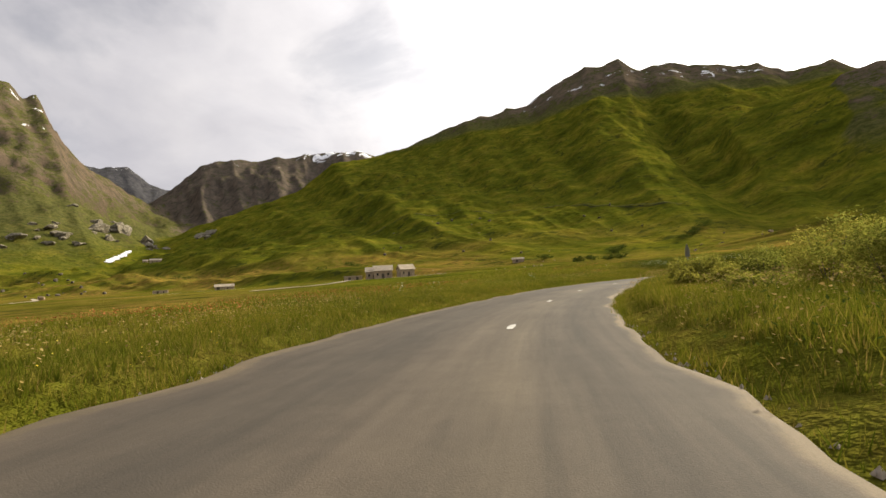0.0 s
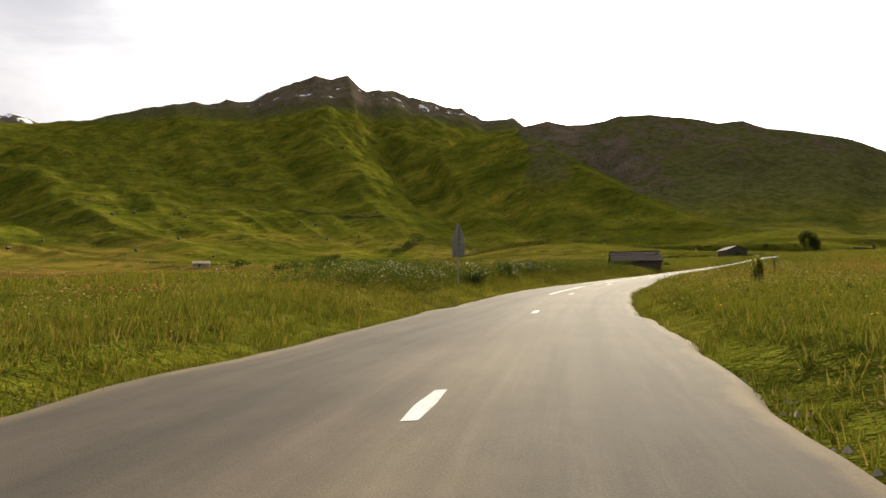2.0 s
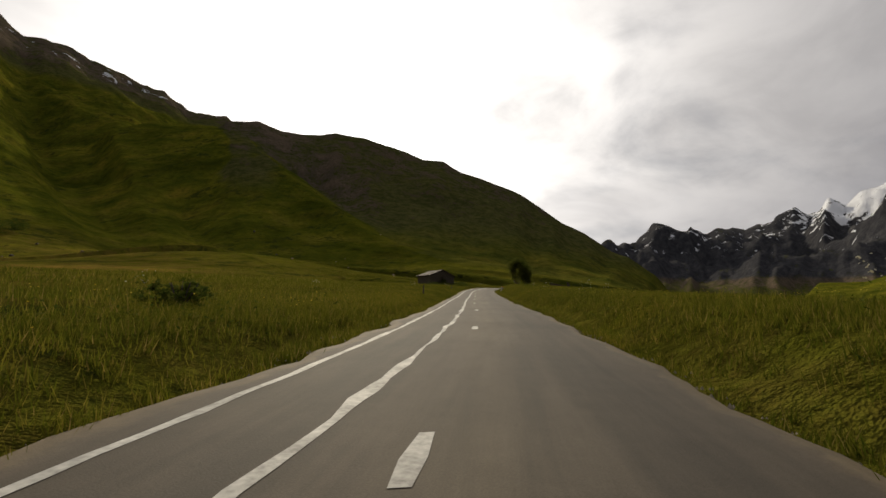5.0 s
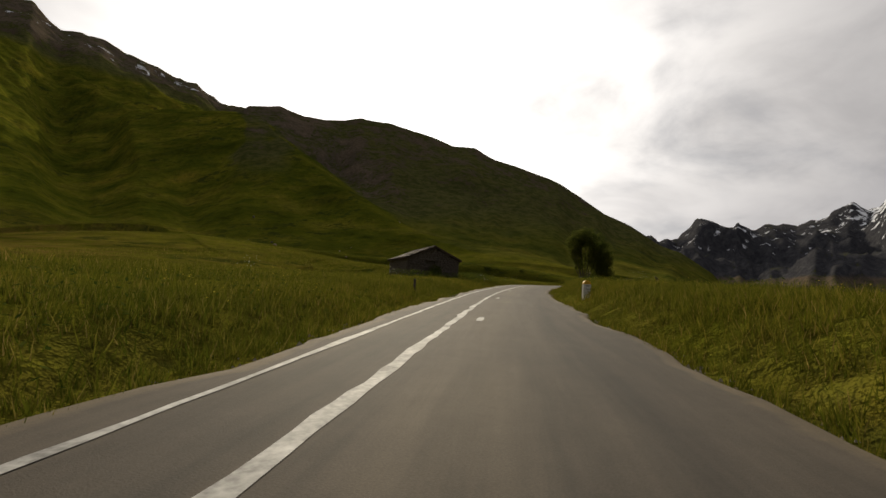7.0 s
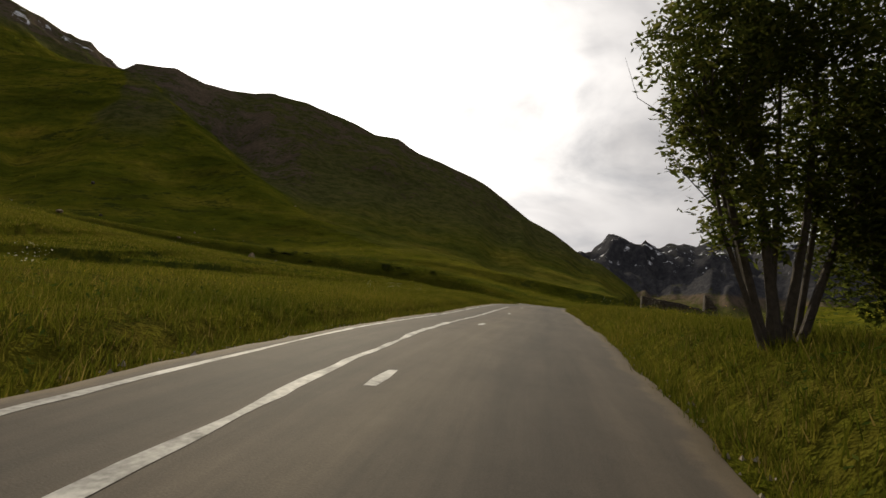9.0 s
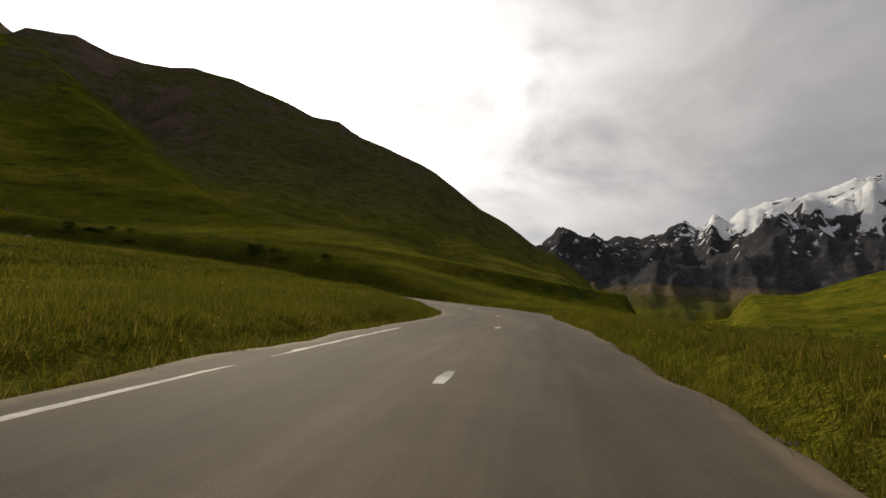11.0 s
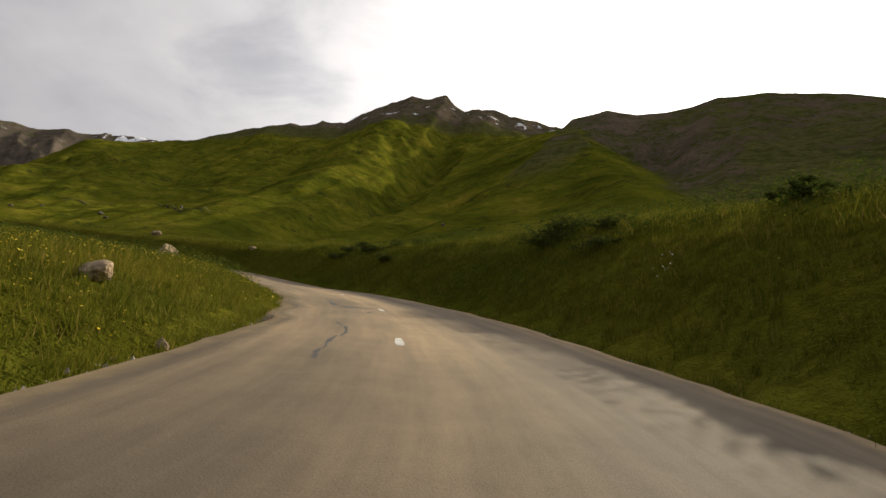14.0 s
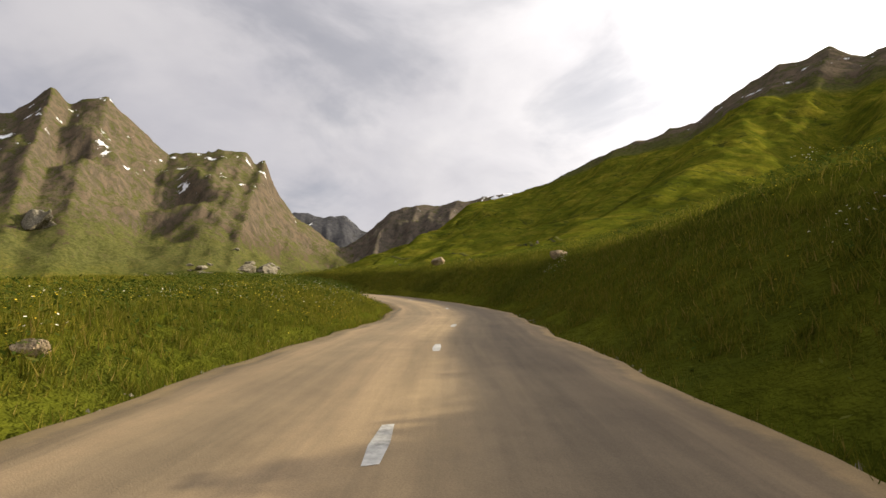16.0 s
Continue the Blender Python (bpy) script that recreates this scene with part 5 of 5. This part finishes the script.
farmhouse((-27.5, 223.5, ground_at(-27.5, 223.5)), 9, 8.0, 6.0, 3.4, 5.4, [(1.2, 2.0, 1.3, 2.3), (3.4, 4.5, 0, 2.1), (5.8, 6.6, 1.3, 2.3)], "tan stone farmhouse with pale gable roof")
farmhouse((-32.5, 225.0, ground_at(-32.5, 225)), 9, 5.5, 5.6, 3.2, 5.0, [(1.0, 1.8, 1.2, 2.2), (3.0, 4.0, 0, 2.0)], "weathered stone house joined beside the farmhouse")
farmhouse((-17.0, 217.5, ground_at(-17, 217.5)), 24, 6.2, 5.2, 3.1, 4.9, [(1.0, 1.7, 1.2, 2.0), (3.2, 4.2, 0, 2.0)], "small square stone house with pale roof")
farmhouse((-42.0, 230.5, ground_at(-42, 230.5)), 12, 8.0, 4.4, 2.2, 2.6, [(1.8, 2.9, 0, 1.6), (5.2, 6.4, 0, 1.7)], "roofless ruined stone house with broken walls", False)
farmhouse((-121, 277, ground_at(-121, 277)), 22, 9.5, 4.0, 1.8, 2.9, [(1.0, 2.4, 0, 1.6), (6.0, 6.8, 0.6, 1.2)], "long low stone hut in the meadow")
farmhouse((-173, 307, ground_at(-173, 307)), 25, 8.0, 4.5, 1.9, 2.4, [(2.0, 3.2, 0, 1.5), (5.4, 6.2, 0.5, 1.2)], "tumbled grey stone shelter without a roof", False)
farmhouse((-607, 1061, ground_at(-607, 1061)), 28, 22, 9, 5, 8, [(4, 6, 0, 3), (12, 14, 1.5, 3)], "far pale chalet under the rock ledges")
farmhouse((-636, 1074, ground_at(-636, 1074)), 28, 10, 7, 4, 6, [(3, 5, 0, 3)], "far small chalet under the rock ledges")
farmhouse((42.5, 293, ground_at(42.5, 293)), -8, 6.5, 3.6, 1.5, 2.3, [(2.0, 3.0, 0, 1.3)], "low stone hut half sunk in the slope")


def boulder(x, y, wide, deep, high, seed, label, turn=0.0, sink=0.15, name="boulder", group="hillside boulders", detail=3, rough=0.07, material=None):
    """A weathered rock with flat broken faces and a rounded foot."""
    rand = np.random.default_rng(seed)
    bm = bmesh.new()
    bmesh.ops.create_icosphere(bm, subdivisions=detail, radius=1.0)
    cuts = [(Vector(rand.normal(0, 1, 3)).normalized(), rand.uniform(0.45, 0.8)) for _ in range(14)]
    p = np.array([v.co[:] for v in bm.verts])
    for n, d in cuts:
        p -= np.outer(np.maximum(p @ np.array(n) - d, 0) * 0.9, np.array(n))
    p *= (1 + rough * fractal(p[:, 0] * 3 + seed, p[:, 1] * 3 + p[:, 2] * 2.3, 1.6, 3, seed))[:, None]
    for v, c in zip(bm.verts, p):
        v.co = c
    zs = [v.co.z for v in bm.verts]
    for v in bm.verts:
        v.co = Vector((v.co.x * wide / 2 / 0.85, v.co.y * deep / 2 / 0.85, (v.co.z - min(zs)) / (max(zs) - min(zs)) * high * (1 + sink)))
    me = bpy.data.meshes.new(name)
    bm.to_mesh(me)
    bm.free()
    me.materials.append(material or GRANITE)
    ob = new(name, me)
    ob.matrix_world = pose(x, y, ground_at(x, y) - sink * high, 0, 0, turn)
    return tagged(ob, label, "boulder", group)


boulder(283.3, 216.5, 2.3, 2.0, 1.5, 21, "large tan lichened boulder on the grassy bank", 20, 0.3, detail=5, rough=0.1)
boulder(282.3, 214.9, 2.3, 1.3, 0.6, 22, "flat pale slab of rock beside a boulder", 30, 0.3, detail=4, rough=0.1)
boulder(282.3, 208.2, 1.3, 0.9, 0.8, 31, "yellow-lichened boulder in flowering bank grass", 60, 0.25)
boulder(291.9, 178.6, 0.65, 0.5, 0.42, 32, "pale rounded boulder in tall bank grass", 15, 0.25)
boulder(293.9, 175.8, 0.24, 0.2, 0.18, 33, "small pale stone at the grass edge", 80, 0.25)
boulder(285.9, 219.0, 0.75, 0.5, 0.2, 23, "pale flat stone half hidden in grass", 10, 0.4)
boulder(264.7, 323.9, 3.6, 2.4, 1.6, 25, "pale boulder on the green hillside", 0, 0.3)
boulder(225.6, 348.1, 4.2, 2.6, 2.0, 26, "pale boulder on the green hillside", 15, 0.3)
boulder(268.3, 267.5, 2.2, 1.5, 0.9, 27, "pale boulder in the pasture", 30, 0.3)
boulder(287.0, 246.4, 1.2, 0.9, 0.55, 28, "small pale boulder on the bank", 30, 0.3)
boulder(-332, 415, 6.5, 4, 3.4, 29, "big white boulder at the edge of the track", 0, 0.2)
rand_rock = np.random.default_rng(77)
for cx, cy, spread, count, low, high in ((27, 203, 9, 8, 0.5, 1.3), (-12, 214, 7, 7, 0.4, 1.2), (66, 293, 7, 4, 0.6, 1.4), (-620, 800, 60, 9, 3, 9), (-780, 930, 60, 8, 4, 10), (-386, 525, 40, 8, 2, 5), (205, 320, 45, 9, 0.8, 2.2), (330, 330, 60, 9, 0.8, 2.4), (120, 300, 70, 10, 0.7, 1.8), (90, 480, 90, 10, 1.5, 4), (-40, 620, 120, 10, 2, 5)):
    for k in range(count):
        w = rand_rock.uniform(low, high)
        boulder(cx + rand_rock.normal(0, spread), cy + rand_rock.normal(0, spread * 0.6), w, w * rand_rock.uniform(0.6, 1), w * rand_rock.uniform(0.4, 0.7), 100 + k + count, "grey weathered rock lying in the pasture", rand_rock.uniform(0, 180), 0.35, detail=2, material=CLIFF if w > 1.6 else None)
# rock ledges under the crags, each a broken buttress
ledge = np.random.default_rng(9)
for k, (x, y, w, h) in enumerate([(-897, 1184, 52, 22), (-929, 1346, 62, 34), (-912, 1426, 70, 40), (-866, 1470, 62, 30), (-880, 1330, 40, 20), (-932, 1195, 46, 18), (-654, 1407, 55, 22), (-690, 1440, 50, 22), (-950, 1106, 55, 20), (-840, 1430, 45, 20), (-1340, 985, 110, 80)]):
    boulder(x, y, w, w * 0.5, h * 0.7, 140 + k, "grey-brown rock outcrop on the valley slope", 60 + 13 * k, 0.55, "rock_outcrop", "rock outcrops", 4, 0.35, LEDGE)
    for j in range(3 if w < 75 else 0):
        v = w * ledge.uniform(0.3, 0.6)
        boulder(x + ledge.normal(0, w * 0.8), y + ledge.normal(0, w * 0.6), v, v * 0.6, v * 0.3, 160 + 3 * k + j, "grey-brown rock outcrop on the valley slope", 50 * j, 0.55, "rock_outcrop", "rock outcrops", 3, 0.35, LEDGE)


def ribbon(name, route, width, material, label, category, lift=0.12, rag=0.25):
    """A strip laid over the ground along a line of places."""
    s, p = glide(np.array([(x, y, w) for (x, y), w in zip(route, width)], float), 2.0)
    d = np.gradient(p[:, :2], axis=0)
    d /= np.linalg.norm(d, axis=1, keepdims=True)
    side = np.stack([d[:, 1], -d[:, 0]], 1)
    rows = []
    for k in (-1, -0.4, 0.4, 1):
        o = k * p[:, 2] / 2 * (1 + rag * fractal(s, s * 0 + 7 * k, 6, 3, 90))
        x, y = p[:, 0] + side[:, 0] * o, p[:, 1] + side[:, 1] * o
        rows.append(np.stack([x, y, land(x, y)[0] + lift], 1))
    v = np.stack(rows, 1).reshape(-1, 3)
    return tagged(mesh_object(name, v.tolist(), grid_faces(len(s), 4)[:, ::-1].tolist(), material), label, category, kind="structure")


ribbon("farm_track", [(-58, 150), (-40, 160), (-34, 185), (-38, 215), (-30, 218), (-20, 211), (-11, 208), (2, 215)], [2.2, 2.2, 2.2, 2.6, 3.4, 3.0, 2.4, 1.6], DUST, "pale gravel farm track past the houses", "track", 0.1)
ribbon("valley_track", [(-255, 288), (-290, 330), (-318, 375), (-326, 402), (-360, 440)], [3.5, 3.5, 4, 4, 3], DUST, "pale gravel track on the valley floor", "track", 0.25)
ribbon("meadow_path", [(-145, 200), (-130, 199), (-112, 200), (-91, 209), (-70, 196)], [0.8, 1.2, 1.4, 1.2, 0.8], DUST, "faint trodden path across the meadow", "path", 0.12)
CART_ROUTE = [(-130, 770), (-60, 765), (0, 750), (62, 745), (133, 699), (178, 622), (203, 562), (234, 490)]
ribbon("hill_track", CART_ROUTE, [1.9] * 8, TURF, "grassy cart track levelled along the hillside", "track", 0.3, 0.3)
# flat dark strip painted in for the shadowed wall under the track
ribbon("track_shade_strip", [(x - 3.4, y - 2.2) for x, y in CART_ROUTE], [2.0] * 8, TRACK_SHADE, "dark strip for the shaded wall below the hillside cart track", "track edge", 0.35, 0.5)
ribbon("waterfall", [(-752, 1126), (-759, 1164), (-764, 1203), (-790, 1260), (-805, 1298)], [15, 13, 12, 9, 6], FOAM, "white waterfall tumbling over rocks", "waterfall", 1.2, 0.5)

# ---- roadside furniture ----
sign = thing("road_sign", (34.1, 71.3, ground_at(34.1, 71.3)), "grey back of a triangular warning sign on a post", "road sign", turn=-68)
bm = bmesh.new()
limb(bm, (0, 0, -0.3), (0, 0, 3.35), 0.04, 0.04, 10)
part("pole", bm, ZINC, sign, "galvanised steel post")
part("board", prism(bmesh.new(), [(-0.43, 2.48), (-0.4, 2.42), (0.4, 2.42), (0.43, 2.48), (0.04, 3.4), (0, 3.43), (-0.04, 3.4)], 0.045, 0.06), ENAMEL, sign, "bare grey back of a triangular plate")
plate = part("panel", prism(bmesh.new(), [(-0.4, 1.6), (0.4, 1.6), (0.4, 2.38), (-0.4, 2.38)], 0.045, 0.06), ENAMEL, sign, "ribbed grey back of a rectangular plate")
for k in range(5):
    box_part("rib", (-0.39, 0.02, 1.66 + k * 0.15), (0.39, 0.044, 1.7 + k * 0.15), ENAMEL, plate)
for z in (1.75, 2.2, 2.62, 2.95):
    box_part("bracket", (-0.09, -0.055, z), (0.09, 0.044, z + 0.05), ZINC, sign, bevel=0.008)


def lettering(body, text, size, where, parent):
    cu = bpy.data.curves.new("lettering", "FONT")
    cu.body, cu.size, cu.extrude, cu.align_x = text, size, 0.002, "CENTER"
    tmp = new("lettering", cu)
    me = bpy.data.meshes.new_from_object(tmp)
    bpy.data.objects.remove(tmp)
    me.materials.append(BLACK_PAINT)
    ob = new("lettering", me)
    ob.parent = parent
    ob.matrix_local = where
    return tagged(ob, body)


KX, KY = 155.0, 113.0
km = thing("kilometre_stone", (KX, KY, ground_at(KX, KY)), "white kilometre stone with rounded yellow top", "milestone", turn=-58)
arch = [(-0.18, 0.56), (0.18, 0.56)] + [(0.18 * math.cos(a), 0.56 + 0.18 * math.sin(a)) for a in np.linspace(0.12, math.pi - 0.12, 14)]
bm = block(bmesh.new(), (-0.18, -0.12, -0.3), (0.18, 0.12, 0.556), 0.012)
body = part("body", bm, WHITE_STONE, km, "chipped whitewashed body")
bm = prism(bmesh.new(), arch, -0.12, 0.12)
bmesh.ops.bevel(bm, geom=[e for e in bm.edges if abs(e.verts[0].co.y - e.verts[1].co.y) < 0.01], offset=0.01, segments=2, affect="EDGES")
part("cap", bm, YELLOW, km, "rounded yellow cap")
for glyph, x in (("3", -0.04), ("k", 0.05), ("m", 0.115)):
    lettering("black painted distance", glyph, 0.105, pose(x, -0.1215, 0.3, 90), body)
for w, z in ((0.22, 0.49), (0.16, 0.45), (0.1, 0.61)):
    box_part("writing", (-w / 2, -0.124, z), (w / 2, -0.12, z + 0.018), BLACK_PAINT, body, "faded painted writing")
for w, z in ((0.13, 0.47), (0.1, 0.4), (0.08, 0.33)):
    box_part("writing", (-0.184, -w / 2, z), (-0.18, w / 2, z + 0.02), BLACK_PAINT, body, "faded painted writing")


def fence_post(x, y, high, seed, lean):
    rand = np.random.default_rng(seed)
    p = thing("fence_post", (x, y, ground_at(x, y)), "weathered leaning wooden fence post in grass", "post", "fence posts")
    bm = bmesh.new()
    top = limb(bm, (0, 0, -0.25), (lean, lean * 0.4, high), 0.065, 0.055, 9)
    limb(bm, top, top + Vector((0, 0, 0.04)), 0.055, 0.03, 9)
    part("stake", bm, OLD_WOOD, p)
    bm = bmesh.new()
    limb(bm, (lean * 0.7 - 0.07, 0, high * 0.72), (lean * 0.7 + 0.07, 0.02, high * 0.74), 0.006, 0.006, 5)
    part("staple", bm, ZINC, p, "rusty wire staple")


for k, (x, y, h, lean) in enumerate([(115.0, 105.3, 0.85, 0.04), (151.0, 120.2, 0.5, -0.03), (58.5, 67.4, 0.9, 0.05)]):
    fence_post(x, y, h, k, lean)

# painted bay at the mouth of the bend, its sides laid as four strips
bay = [(288.4, 146.3), (290.9, 146.6), (289.2, 144.2), (286.2, 144.1)]
for (ax, ay), (bx, by) in zip(bay, bay[1:] + bay[:1]):
    d = Vector((bx - ax, by - ay, 0)).normalized()
    n = Vector((-d.y, d.x, 0)) * 0.06
    strip = []
    for k in range(9):
        p = Vector((ax, ay, 0)).lerp(Vector((bx, by, 0)), k / 8)
        for q in (p - n, p + n):
            i = int(mark_of(q.x, q.y) / 0.5)
            o = (q.x - LINE[i, 0]) * RIGHT[i, 0] + (q.y - LINE[i, 1]) * RIGHT[i, 1]
            strip.append((q.x, q.y, LINE[i, 2] + 0.035 * (1 - min(o / (LINE[i, 3] + LAYBY[i]), 1.0) ** 2) + 0.02))
    tagged(mesh_object("bay_line", strip, [(2 * k, 2 * k + 2, 2 * k + 3, 2 * k + 1) for k in range(8)], PAINT, smooth=False), "white painted line round a roadside bay", "road marking", "bay lines", "structure")


def patch(s, off, long, wide, seed, label="dark tar patch in the worn asphalt", category="road patch"):
    """A ragged mend in the road surface."""
    rand = np.random.default_rng(seed)
    v = [road_point(s + math.cos(a) * long / 2 * k, off + math.sin(a) * wide / 2 * k) for a, k in zip(np.linspace(0, math.tau, 18, endpoint=False), rand.uniform(0.65, 1.1, 18))]
    c = road_point(s, off)
    tagged(mesh_object("road_patch", [c] + v, [(0, (k + 1) % 18 + 1, k + 1) for k in range(18)], TAR, smooth=False), label, category, "road patches", "structure")


for k, (x, y, long, wide) in enumerate([(297.6, 187.2, 0.8, 1.5), (296.9, 188.4, 2.6, 0.35), (297.4, 191.3, 0.5, 0.5), (296.8, 190.4, 0.9, 0.3)]):
    i = int(mark_of(x, y) / 0.5)
    patch(STATION[i], float((x - LINE[i, 0]) * RIGHT[i, 0] + (y - LINE[i, 1]) * RIGHT[i, 1]), long, wide, k)


def crack(route, seed):
    """A tarred crack wandering over the road, as a narrow ragged strip."""
    s_, p = glide(np.array([(x, y, 0.0) for x, y in route]), 0.15)
    x = p[:, 0] + 0.06 * fractal(s_, s_ * 0, 0.8, 3, seed)
    y = p[:, 1] + 0.06 * fractal(s_, s_ * 0 + 5, 0.8, 3, seed)
    w = 0.03 + 0.02 * fractal(s_, s_ * 0 + 9, 0.6, 2, seed)
    v = []
    for k in range(len(x)):
        i = int(mark_of(x[k], y[k]) / 0.5)
        o = float((x[k] - LINE[i, 0]) * RIGHT[i, 0] + (y[k] - LINE[i, 1]) * RIGHT[i, 1])
        v += [road_point(STATION[i] + w[k], o - w[k]), road_point(STATION[i] - w[k], o + w[k])]
    tagged(mesh_object("road_crack", v, [(2 * k, 2 * k + 1, 2 * k + 3, 2 * k + 2) for k in range(len(x) - 1)], TAR, smooth=False), "dark tarred crack across the pale asphalt", "road crack", "road cracks", "structure")


crack([(296.1, 174.8), (296.3, 176.6), (296.8, 178.8), (296.6, 181.0)], 3)
crack([(296.5, 183.6), (297.0, 184.3), (297.6, 184.8), (298.2, 184.9)], 4)
crack([(294.9, 181.4), (295.2, 181.9), (295.7, 182.5)], 5)


def pebbles():
    """Loose gravel where the asphalt crumbles into the verge."""
    n = 9000
    s, sign = rng.uniform(0, STATION[-1], n), rng.choice([-1, 1], n)
    i = np.clip((s / 0.5).astype(int), 0, len(LINE) - 1)
    off = sign * (LINE[i, 3] + np.where(sign > 0, LAYBY[i], LEFT[i]) + np.abs(rng.normal(0, 0.3, n)))
    x, y = LINE[i, 0] + RIGHT[i, 0] * off, LINE[i, 1] + RIGHT[i, 1] * off
    z = land(x, y)[0] + 0.01
    size = 0.02 + 0.05 * rng.uniform(0, 1, n) ** 3
    a = rng.uniform(0, 2 * np.pi, n)
    c = np.stack([x, y, z], 1)
    ring = [c + np.stack([np.cos(a + k * 2.094) * size, np.sin(a + k * 2.094) * size, -0.4 * size], 1) for k in range(3)]
    top = c + np.stack([0 * a, 0 * a, size * 0.8], 1)
    tri = np.concatenate([np.stack([ring[k], ring[(k + 1) % 3], top], 1) for k in range(3)])
    sheet_of("gravel", tri, 3, GRAVEL, "loose pale gravel along the crumbling asphalt", "gravel")


pebbles()
for k, (x, y, w) in enumerate([(285.1, 157.3, 0.34), (285.9, 158.6, 0.28), (284.1, 156.1, 0.36), (283.2, 155.3, 0.25), (286.4, 159.6, 0.24), (284.4, 157.2, 0.22), (283.3, 156.5, 0.3), (23.4, 58.6, 0.3), (22.2, 57.3, 0.25), (25.0, 60.2, 0.22)]):
    boulder(x, y, w, w * 0.8, w * 0.5, 170 + k, "pale loose stone at the roadside edge", 40 * k, 0.3, "edge_stone", "edge stones", 2)
